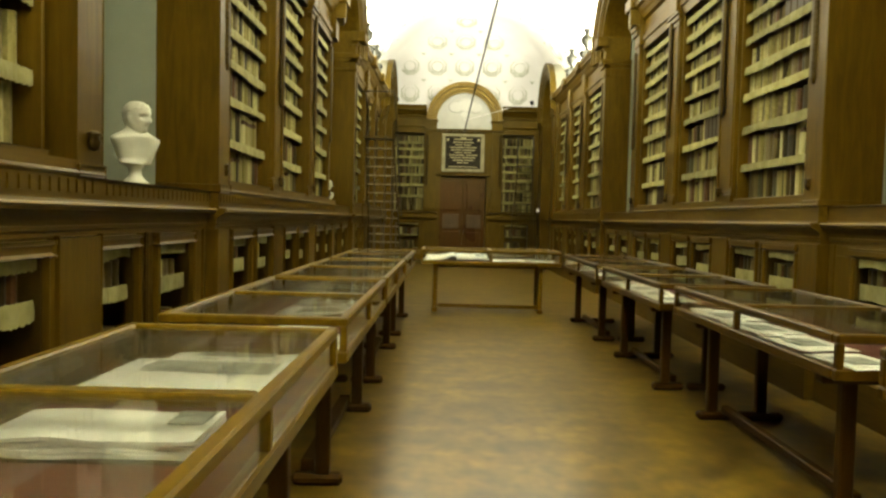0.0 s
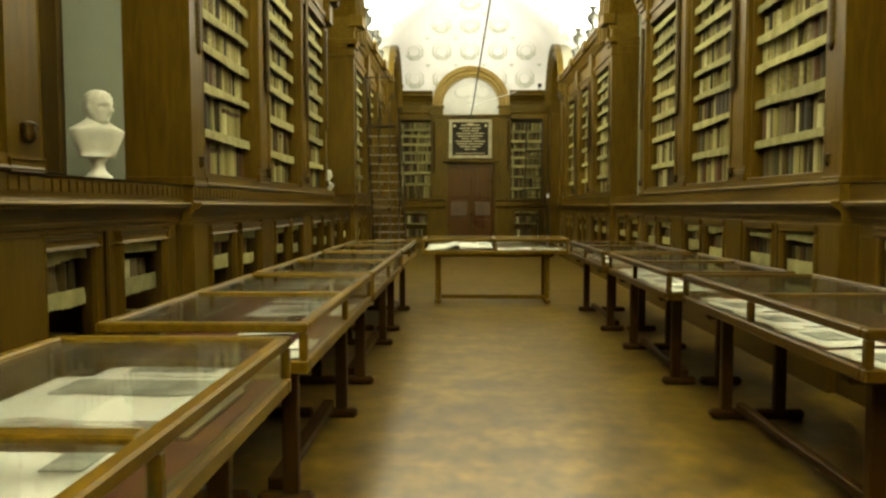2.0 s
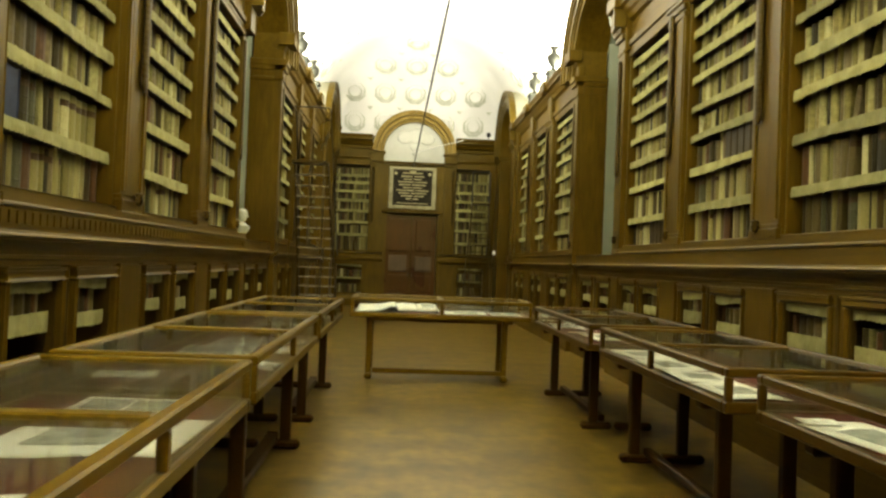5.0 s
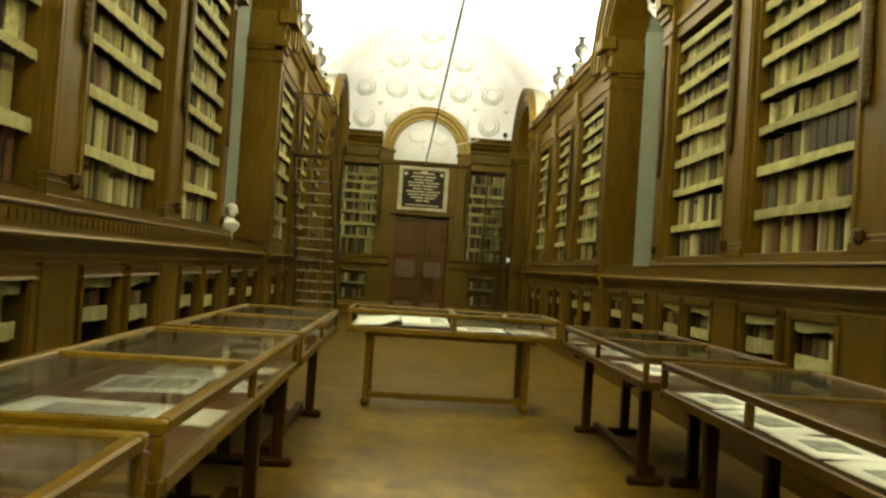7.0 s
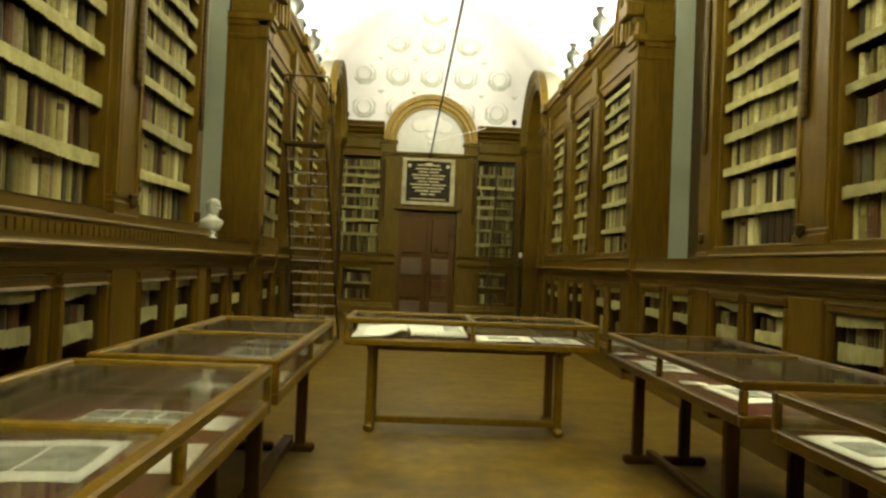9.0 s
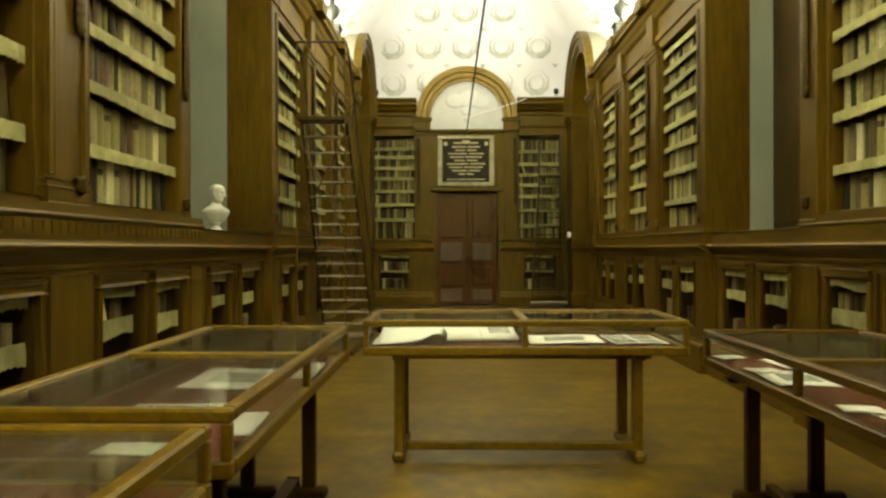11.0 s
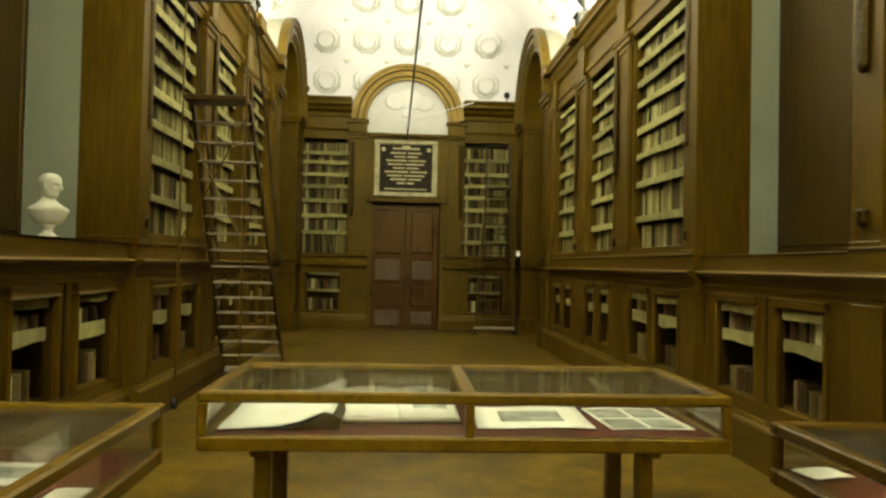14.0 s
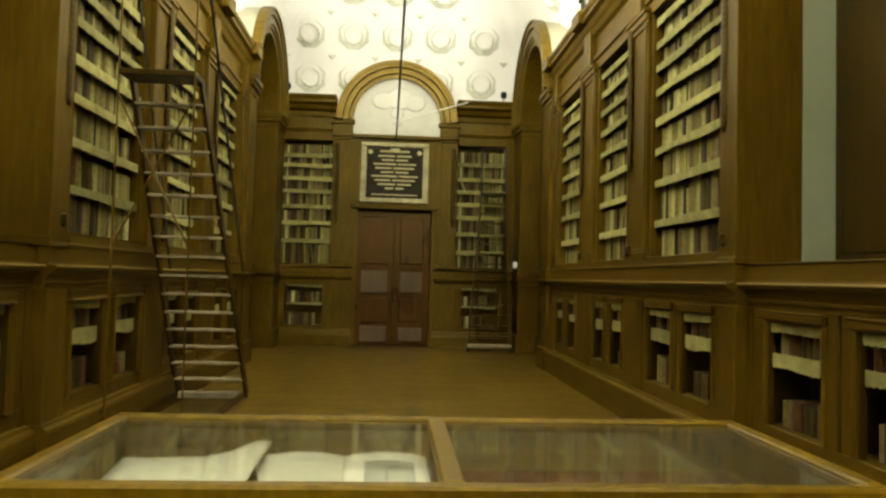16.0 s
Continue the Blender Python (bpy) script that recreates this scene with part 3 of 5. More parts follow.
def bookcase(s, y0, y1, r, near):
    """The upper bookcase of one bay with its shelves, cloth strips and books."""
    b = thing("bookcase", "walnut wall bookcase packed with old books behind cream cloth strips", "bookcase", "bookcases along the hall", "", (s * 2.85, (y0 + y1) / 2, 1.742))
    off = Vector(b.location)
    def put(name, mesh, mat, label="", smooth=False):
        ob = part(name, mesh, mat, b, label, smooth)
        ob.location = -off
        return ob
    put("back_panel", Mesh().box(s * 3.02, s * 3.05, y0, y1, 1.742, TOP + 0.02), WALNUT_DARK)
    for a, c in ((y0 - 0.002, y0 + 0.025), (y1 - 0.025, y1 + 0.002)):
        put("side_panel", Mesh().soft(s * 2.63, s * 3.02, a, c, 1.742, TOP), WALNUT)
    put("bottom_rail", Mesh().soft(s * 2.6, s * 2.66, y0, y1, 1.742, 1.775), WALNUT_FLAT)
    put("top_rail", Mesh().soft(s * 2.61, s * 2.7, y0, y1, TOP - 0.05, TOP + 0.02), WALNUT_FLAT)
    shift = r.uniform(-0.015, 0.02)
    levels = [SHELVES[0] + 0.02] + [z + shift + r.uniform(-0.012, 0.012) for z in SHELVES[1:]] + [TOP - 0.03]
    for i, z in enumerate(levels[:-1]):
        if i:
            put("shelf", Mesh().soft(s * 2.68, s * 3.02, y0 + 0.025, y1 - 0.025, z - 0.022, z, 0.004), WALNUT_FLAT)
            put("valance", scallop(y0 + 0.026, y1 - 0.026, z + 0.004, r.uniform(0.076, 0.096), 2.668, s, r), VALANCE, "cream scalloped cloth strip")
        first = y0 + 0.027
        if levels[i + 1] - z < 0.15:
            continue
        if s < 0 and i == 1 and near and y0 < 7:
            for k in range(2):
                tall = Mesh().soft(s * 2.69, s * 2.95, first + 0.02 + 0.165 * k, first + 0.175 + 0.165 * k, z + 0.003, z + 0.3, 0.008)
                solid("book", tall, INK, "large blue-black cloth bound folio upright on the shelf", "book", "", "books on the shelves")
            first += 0.36
        if s > 0 and near and (i, y0) in ((0, 10.55), (2, 8.5), (5, 6.39)):
            for k in range(6):
                tall = Mesh().soft(s * 2.7, s * 2.95, first + 0.13 * k, first + 0.122 + 0.13 * k, z + 0.003, z + levels[i + 1] - z - 0.05 - 0.01 * (k % 3), 0.008)
                solid("book", tall, FOLIO, "tall dark brown leather folio upright on the shelf", "book", "", "books on the shelves")
            first += 0.79
        fill_row(first, y1 - 0.027, z + 0.002, levels[i + 1] - 0.03 - z, r, near and i < 2, 2.715, s, 1.15 if i < 3 else 0.9)
    return b


def cupboard(s, y0, y1, r, x=2.58, doors=None):
    """A low cupboard with two framed openings, cloth strips, a middle shelf and bundles of books."""
    c = thing("cupboard", "low walnut cupboard with two framed openings and cream cloth strips", "cupboard", "low cupboards along the hall", "", (s * (x + 0.2), (y0 + y1) / 2, 0.37))
    off = Vector(c.location)
    def put(name, mesh, mat, label="", parent=c):
        ob = part(name, mesh, mat, parent, label)
        if parent is c:
            ob.location = -off
        return ob
    mid = (y0 + y1) / 2
    doors = doors or ((y0 + 0.1, mid - 0.11), (mid + 0.11, y1 - 0.1))
    top, foot = 1.25, 0.5
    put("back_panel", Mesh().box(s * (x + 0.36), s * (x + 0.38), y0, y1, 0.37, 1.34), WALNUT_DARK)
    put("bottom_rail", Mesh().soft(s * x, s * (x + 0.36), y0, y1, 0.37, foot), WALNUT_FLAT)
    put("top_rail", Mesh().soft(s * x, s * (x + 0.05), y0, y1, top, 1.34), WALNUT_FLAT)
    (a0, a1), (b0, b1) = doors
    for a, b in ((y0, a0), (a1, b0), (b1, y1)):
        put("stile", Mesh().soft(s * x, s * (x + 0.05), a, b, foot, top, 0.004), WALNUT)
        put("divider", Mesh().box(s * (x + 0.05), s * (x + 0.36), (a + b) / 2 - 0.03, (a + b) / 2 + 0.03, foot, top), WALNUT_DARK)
    if b0 - a1 > 0.1:
        put("groove_strip", Mesh().soft(s * (x - 0.012), s * (x + 0.01), (a1 + b0) / 2 - 0.016, (a1 + b0) / 2 + 0.016, foot, 1.33, 0.006), WALNUT_DARK)
    for a, b in doors:
        w = 0.045
        head = put("door_frame", Mesh().soft(s * (x - 0.034), s * (x + 0.03), a - w, b + w, top, top + 0.066, 0.016), WALNUT_FLAT, "raised moulded frame of the opening")
        put("crest", Mesh().soft(s * (x - 0.042), s * (x - 0.01), a - w - 0.012, b + w + 0.012, top + 0.056, top + 0.076, 0.006), WALNUT_FLAT, "", head)
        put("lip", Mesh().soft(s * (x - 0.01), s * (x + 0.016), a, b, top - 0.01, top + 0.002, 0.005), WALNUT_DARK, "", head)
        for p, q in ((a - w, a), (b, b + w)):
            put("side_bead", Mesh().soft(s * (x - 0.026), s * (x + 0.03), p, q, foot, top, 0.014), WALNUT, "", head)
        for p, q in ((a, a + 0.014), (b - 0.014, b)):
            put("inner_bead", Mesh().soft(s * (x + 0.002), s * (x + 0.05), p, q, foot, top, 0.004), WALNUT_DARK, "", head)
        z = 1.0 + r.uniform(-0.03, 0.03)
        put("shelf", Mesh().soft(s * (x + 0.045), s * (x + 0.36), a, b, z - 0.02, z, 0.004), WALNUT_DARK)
        put("valance", scallop(a + 0.016, b - 0.016, top + 0.002, 0.085, x + 0.022, s, r), VALANCE, "cream scalloped cloth strip")
        put("shelf_valance", scallop(a + 0.016, b - 0.016, z + 0.02, r.uniform(0.1, 0.14), x + 0.036, s, r), VALANCE, "cream scalloped cloth strip")
        fill_row(a + 0.02, b - 0.02, z + 0.002, r.uniform(0.15, 0.2), r, False, x + 0.06, s, 1.3)
        fill_row(a + 0.02, b - 0.02, 0.502, r.uniform(0.22, 0.29), r, False, x + 0.07, s, 1.6)
    return c


for s in (-1, 1):
    for key, run in zip(("south", "middle", "north"), RUNS):
        bays = BAYS[key]
        edges = [run[0]] + [v for b in bays for v in b] + [run[1]]
        for a, b in zip(edges[0::2], edges[1::2]):
            if b - a > 0.05:
                if not any(abs(a - n1) < 0.01 or abs(b - n0) < 0.01 for n0, n1 in NICHES):
                    pilaster(s, a, b)
                solid("pedestal", Mesh().soft(s * 2.55, s * 2.96, a, b, 0.37, 1.34), WALNUT, "plain walnut pedestal between the low cupboards", "pedestal", "structure")
        for y0, y1 in bays:
            if key != "south" or y1 > 1:
                garland(s, y0 - 0.13)
            bookcase(s, y0, y1, rng, key == "middle")
            cupboard(s, y0, y1, rng)
    for y0, y1 in NICHES:
        garland(s, y0 - 0.13, 2.635 if s < 0 and y0 > 12 else 2.53)
        cupboard(s, y0 + 0.08, y1 - 0.08, rng, 2.66, ((4.1, 4.66), (5.02, 5.68)) if y0 < 6 else ((12.86, 13.46), (13.8, 14.48)))
        solid("pedestal", Mesh().soft(s * 2.65, s * 3.05, y0, y0 + 0.08, 0.37, 1.34).soft(s * 2.65, s * 3.05, y1 - 0.08, y1, 0.37, 1.34), WALNUT, "walnut jamb beside the low cupboard", "pedestal", "structure")


def wall_arch(s, yc, zc=4.78, r_in=1.2, r_out=1.66, x=2.4):
    """A gilded moulded arch over a niche, with a deep wooden soffit and a plastered hood behind it."""
    m = Mesh()
    for a, b, d in ((r_in, r_in + 0.09, 0.08), (r_in + 0.09, r_in + 0.15, 0.05), (r_in + 0.15, r_in + 0.26, 0.02), (r_in + 0.26, r_in + 0.32, 0.045), (r_in + 0.32, r_out - 0.04, 0.0), (r_out - 0.04, r_out, -0.03)):
        m.arch((0, yc, zc), a, b, "x", s * (x + d), s * (x + 0.14))
    solid("niche_arch", m, ARCH_WOOD, "gilt-brown wooden arch with stepped mouldings over the niche", "arch", "structure")
    m = Mesh().arch((0, yc, zc), r_in, r_in + 0.1, "x", s * (x + 0.14), s * 3.08)
    solid("arch_soffit", m, WALNUT, "deep walnut underside of the niche arch", "arch", "structure")
    m = Mesh().arch((0, yc, zc), r_in + 0.02, r_in + 0.12, "x", s * 3.08, s * 3.7)
    solid("niche_vault", m, GREY, "grey-green plaster vault of the niche", "arch", "structure")
    hood = Mesh().arch((0, yc, zc), r_in + 0.14, r_out - 0.03, "x", s * (x + 0.14), s * 3.7)
    solid("niche_hood", hood, HOOD, "plain plastered hood running back into the vault", "arch", "structure")


for s in (-1, 1):
    for y0, y1 in NICHES:
        wall_arch(s, 5.075 if y0 < 6 else 13.75)
        for a, b in ((y0 - 0.28, y0 + 0.005), (y1 - 0.005, y1 + 0.29)):
            front = 2.66 if s < 0 and 12 < a < 13 else 2.55
            shaft = solid("pilaster", Mesh().soft(s * front, s * 3.079, a, b, 1.66, 4.62), WALNUT, "plain walnut pilaster carrying the niche arch", "pilaster", "structure")
            bands(shaft, s, front, 3.078, a, b, ((1.66, 1.72, 0.014), (4.44, 4.49, 0.02), (4.62, 4.7, 0.05), (4.7, 4.79, 0.08)))

# ---- end bays and end wall ----
for s in (-1, 1):
    wall_arch(s, 23.0)
    for a, b in ((21.4, 21.95), (24.2, 24.98)):
        shaft = solid("pilaster", Mesh().soft(s * 2.52, s * 3.12, a, b, 0.0, 4.62), WALNUT, "tall walnut pilaster carrying the end arch", "pilaster", "structure")
        bands(shaft, s, 2.52, 3.118, a, b, ((0.0, 0.36, 0.05), (1.34, 1.40, 0.03), (1.48, 1.52, 0.06), (1.56, 1.7, 0.03), (4.5, 4.56, 0.02), (4.62, 4.7, 0.05), (4.7, 4.79, 0.08)), 1.0, None, 24.99)
    m = Mesh().box(s * 2.95, s * 3.12, 21.95, 24.2, 0, 4.9)
    for y0, y1 in ((22.1, 23.0), (23.12, 24.05)):
        for z0, z1 in ((0.4, 1.3), (1.75, 3.0), (3.1, 4.5)):
            m.soft(s * 2.92, s * 2.96, y0, y1, z0, z1, 0.015)
    m.soft(s * 2.86, s * 2.96, 21.96, 24.19, 1.48, 1.66, 0.02).soft(s * 2.88, s * 2.96, 21.96, 24.19, 0.0, 0.3, 0.02)
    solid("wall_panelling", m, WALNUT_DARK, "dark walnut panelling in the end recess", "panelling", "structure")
    solid("niche_wall", Mesh().box(s * 3.14, s * 3.3, 21.4, 24.98, 4.4, 6.6), GREY, "smooth grey-green plaster above the panelling", "wall", "structure")

# panelled end wall
m = Mesh()
Y = LEN1
for s in (-1, 1):
    m.soft(CX + s * 2.42, CX + s * 2.95, Y, Y + 0.4, 0, 4.95)                   # outer stile
    m.soft(CX + s * 0.86, CX + s * 1.36, Y, Y + 0.4, 0, 4.6)                    # door stile
    m.box(CX + s * 1.36, CX + s * 2.42, Y, Y + 0.4, 4.42, 4.95)
    m.box(CX + s * 1.36, CX + s * 2.42, Y, Y + 0.4, 1.30, 1.742)
    m.box(CX + s * 1.36, CX + s * 2.42, Y, Y + 0.4, 0.0, 0.42)
    m.box(CX + s * 1.36, CX + s * 1.50, Y, Y + 0.4, 0.42, 1.30)
    m.box(CX + s * 2.30, CX + s * 2.42, Y, Y + 0.4, 0.42, 1.30)
m.box(CX - 0.86, CX + 0.86, Y + 0.02, Y + 0.4, 2.98, 4.56)
m.box(CX - 3.3, CX + 3.4, Y + 0.36, Y + 0.5, 0, 7.5)
solid("wall_north", m, WALNUT, "walnut panelled end wall with the doorway", "wall", "structure")


def across(name, x0, x1, profile, mat, label, category="trim"):
    """A moulding across the end wall: profile of y in front of the wall and z."""
    return solid(name, Mesh().prism([(x0, Y - d, z) for d, z in profile], (x1 - x0, 0, 0)), mat, label, category, "structure")


for s in (-1, 1):
    x0, x1 = sorted((CX + s * 1.3, CX + s * 2.86))
    across("trim", x0, x1, ((-0.1, 4.93), (0.06, 4.93), (0.07, 5.02), (0.16, 5.06), (0.2, 5.14), (0.3, 5.18), (0.3, 5.24), (0.34, 5.30), (0.34, 5.34), (-0.1, 5.34)), WALNUT_FLAT, "heavy walnut cornice over the end bookcases")
    across("trim", x0, x1, ((-0.02, 4.60), (0.03, 4.60), (0.05, 4.66), (-0.02, 4.68)), WALNUT_FLAT, "narrow walnut moulding under the cornice")
    x0, x1 = sorted((CX + s * 0.87, CX + s * 2.95))
    across("trim", x0, x1, ((-0.02, 1.42), (0.05, 1.42), (0.09, 1.48), (0.09, 1.52), (0.05, 1.56), (0.05, 1.64), (0.08, 1.67), (-0.02, 1.70)), WALNUT_FLAT, "moulded walnut ledge along the end wall")
    across("baseboard", x0, x1, ((-0.02, 0.004), (0.1, 0.004), (0.1, 0.22), (0.06, 0.27), (0.04, 0.34), (-0.02, 0.36)), WALNUT_FLAT, "pale worn plinth at the foot of the end wall", "baseboard")
    m = Mesh()
    for z0, z1, o in ((1.70, 1.80, 0.05), (4.45, 4.50, 0.04), (4.52, 4.57, 0.07), (4.57, 4.78, 0.05), (4.78, 4.86, 0.09)):
        m.soft(CX + s * (1.0 - o), CX + s * (1.3 + o), Y - 0.05 - o, Y + 0.02, z0, z1, 0.01)
    m.soft(CX + s * 1.0, CX + s * 1.3, Y - 0.05, Y + 0.02, 1.8, 4.45)
    solid("pilaster", m, WALNUT, "walnut pilaster beside the doorway", "pilaster", "structure")
    prof, z = [(0.004, 2.6), (0.04, 2.66), (0.03, 2.72)], 2.72
    while z < 4.25:
        prof += [(0.032, z + 0.01), (0.05, z + 0.035), (0.05, z + 0.06), (0.034, z + 0.085)]
        z += 0.09
    solid("carved_pendant", Mesh().lathe(prof, (CX + s * 1.26, Y - 0.07, 0), 10, (1.0, 0.6)), WALNUT_DARK, "carved dark walnut garland beside the doorway", "carving", "", "carved garlands on the bookcases", True)

# arch and lunette over the door
m = Mesh()
for a, b, d in ((0.95, 1.0, 0.16), (1.0, 1.04, 0.08), (1.04, 1.13, 0.2), (1.13, 1.17, 0.12), (1.17, 1.24, 0.24), (1.24, 1.30, 0.28)):
    m.arch((CX, 0, 4.86), a, b, "y", Y - d, Y + 0.3, 40)
solid("door_arch", m, GILT, "gilded moulded arch over the doorway", "arch", "structure")
m = Mesh()
m.prism([(CX + 1.05 * math.cos(radians(a)), Y - 0.015, 4.8 + 1.06 * math.sin(radians(a))) for a in range(0, 181, 6)] + [(CX - 1.05, Y - 0.015, 4.5), (CX + 1.05, Y - 0.015, 4.5)], (0, 0.1, 0))
solid("lunette", m, LUNETTE, "pale plastered lunette above the doorway", "wall", "structure")
m = Mesh().soft(CX - 1.03, CX + 1.03, Y - 0.09, Y + 0.13, 4.5, 4.57)
solid("trim", m, WALNUT_FLAT, "walnut sill under the lunette", "trim", "structure")
relief = Mesh()
for r0, x0, z0 in ((0.26, -0.3, 5.33), (0.32, 0.05, 5.38), (0.24, 0.38, 5.3), (0.15, 0.0, 5.05), (0.1, 0.02, 4.85)):
    relief.lathe([(r0, -0.005), (r0 * 0.85, 0.006), (r0 * 0.5, 0.012), (0.01, 0.014)], (0, 0, 0), 18)
    k = len(relief.v) - 18 * 4
    relief.v[k:] = [(CX + x0 + x, Y - 0.017 - z, z0 + 0.8 * y) for x, y, z in relief.v[k:]]
solid("stucco_relief", relief, RELIEF, "low white stucco relief on the lunette", "relief", "", "", True)

# double door
door = thing("door_1", "closed red-brown double door with raised panels", "door", "", "structure", (CX, Y + 0.16, 0))
off = Vector(door.location)


def door_part(name, mesh, mat, label="", parent=door):
    ob = part(name, mesh, mat, parent, label)
    if parent is door:
        ob.location = -off
    return ob


for s in (-1, 1):
    leaf = Mesh().soft(CX + s * 0.012, CX + s * 0.79, Y + 0.14, Y + 0.19, 0.02, 2.9)
    leaf = door_part("door_leaf", leaf, DOOR_WOOD)
    for z0, z1, mat in ((0.1, 0.4, WORN_SHEEN), (0.52, 1.02, DOOR_WOOD), (1.15, 1.62, WORN_SHEEN), (1.78, 2.78, DOOR_WOOD)):
        part("panel", Mesh().soft(CX + s * 0.14, CX + s * 0.66, Y + 0.115, Y + 0.15, z0, z1, 0.02), mat, leaf, "pale panel, sheen and wear in its colour" if mat is WORN_SHEEN else "")
    door_part("handle", Mesh().bar((CX + s * 0.06, Y + 0.07, 1.08), (CX + s * 0.06, Y + 0.14, 1.08), 0.018).bar((CX + s * 0.06, Y + 0.08, 1.08), (CX + s * 0.06, Y + 0.08, 0.98), 0.012), IRON, "dark metal handle")
    door_part("door_jamb", Mesh().soft(CX + s * 0.8, CX + s * 0.9, Y - 0.03, Y + 0.2, 0.0, 2.96, 0.012), WALNUT)
door_part("door_head", Mesh().soft(CX - 0.95, CX + 0.95, Y - 0.09, Y + 0.2, 2.96, 3.06, 0.02), WALNUT)

# inscription tablet: its writing cannot be read
tablet = thing("inscription_tablet", "dark tablet with gold writing in a cream carved frame", "tablet", "", "", (CX, Y - 0.02, 3.12))
off_t = Vector(tablet.location)


def tablet_part(name, mesh, mat, label=""):
    ob = part(name, mesh, mat, tablet, label)
    ob.location = -off_t
    return ob


tx = CX - 0.02
tablet_part("field", Mesh().box(tx - 0.62, tx + 0.62, Y - 0.03, Y + 0.02, 3.22, 4.3), SLATE)
for x0, x1, z0, z1 in ((-0.76, 0.76, 3.1, 3.2), (-0.76, 0.76, 4.32, 4.41), (-0.76, -0.63, 3.2, 4.32), (0.63, 0.76, 3.2, 4.32)):
    tablet_part("frame", Mesh().soft(tx + x0 * 0.97, tx + x1 * 0.97, Y - 0.065, Y + 0.02, z0, z1, 0.015), CREAM, "cream frame")
for s in (-1, 1):
    tablet_part("rosette", Mesh().add([(tx + s * 0.53 + 0.06 * math.cos(a * math.pi / 8) * (1 if a % 2 else 0.7), Y - 0.036, 4.2 + 0.06 * math.sin(a * math.pi / 8) * (1 if a % 2 else 0.7)) for a in range(16)], [tuple(range(16))]), LETTER)
tablet_part("scroll", Mesh().soft(tx - 0.32, tx + 0.32, Y - 0.045, Y - 0.028, 4.2, 4.24, 0.004).soft(tx - 0.1, tx + 0.1, Y - 0.045, Y - 0.028, 4.24, 4.29, 0.004), LETTER)
tablet_part("scroll", Mesh().soft(tx - 0.5, tx + 0.5, Y - 0.045, Y - 0.028, 3.26, 3.285, 0.004), LETTER)
for i, (w, g) in enumerate(((0.36, 0.05), (0.28, 0), (0.46, 0.1), (0.42, -0.1), (0.3, 0), (0.5, 0.15), (0.44, -0.15), (0.36, 0.1), (0.2, 0))):
    z = 4.1 - 0.088 * i
    bars = Mesh().box(tx - w, tx + g * w - 0.02, Y - 0.036, Y - 0.028, z, z + 0.034).box(tx + g * w + 0.02, tx + w, Y - 0.036, Y - 0.028, z, z + 0.034)
    tablet_part("writing", bars, LETTER)

# bookcases and cupboards of the end wall
for s in (-1, 1):
    x0, x1 = sorted((CX + s * 1.36, CX + s * 2.42))
    b = thing("bookcase", "tall walnut bookcase beside the door, full of small books", "bookcase", "bookcases along the hall", "", ((x0 + x1) / 2, Y + 0.2, 1.742))
    off_b = Vector(b.location)
    levels = [1.745, 2.26, 2.65, 3.0, 3.33, 3.61, 3.89, 4.11, 4.40] if s < 0 else [1.745, 2.1, 2.5, 2.86, 3.15, 3.42, 3.70, 4.03, 4.40]
    for i, z in enumerate(levels[:-1]):
        if i:
            part("shelf", Mesh().soft(x0, x1, Y + 0.05, Y + 0.35, z - 0.022, z, 0.004), WALNUT_FLAT, b).location = -off_b
            strip = scallop(x0 + 0.01, x1 - 0.01, z + 0.012, 0.095, 0.04, 1, rng)
            strip.v = [(y, Y + x, z2) for x, y, z2 in strip.v]
            part("valance", strip, VALANCE, b, "cream scalloped cloth strip").location = -off_b
        fill_row(x0 + 0.01, x1 - 0.01, z + 0.002, levels[i + 1] - z - 0.03, rng, False, big=0.7, end=Y + 0.07)
    part("back_panel", Mesh().box(x0, x1, Y + 0.34, Y + 0.358, 1.742, 4.42), WALNUT_DARK, b).location = -off_b
    c = thing("cupboard", "low open cupboard in the end wall with a few volumes", "cupboard", "low cupboards along the hall", "", ((x0 + x1) / 2, Y + 0.2, 0.42))
    off_c = Vector(c.location)
    part("shelf", Mesh().soft(x0 + 0.1, x1 - 0.1, Y + 0.06, Y + 0.35, 0.88, 0.9, 0.004), WALNUT_DARK, c).location = -off_c
    for z in (1.29, 0.905):
        strip = scallop(x0 + 0.15, x1 - 0.15, z, 0.06, 0.05, 1, rng)
        strip.v = [(y, Y + x, z2) for x, y, z2 in strip.v]
        part("valance", strip, VALANCE, c, "cream scalloped cloth strip").location = -off_c
    fill_row(x0 + 0.16, x1 - 0.16, 0.902, 0.26, rng, False, end=Y + 0.1)
    fill_row(x0 + 0.16, x1 - 0.3, 0.422, 0.3, rng, False, end=Y + 0.1)

# ---- display cases ----


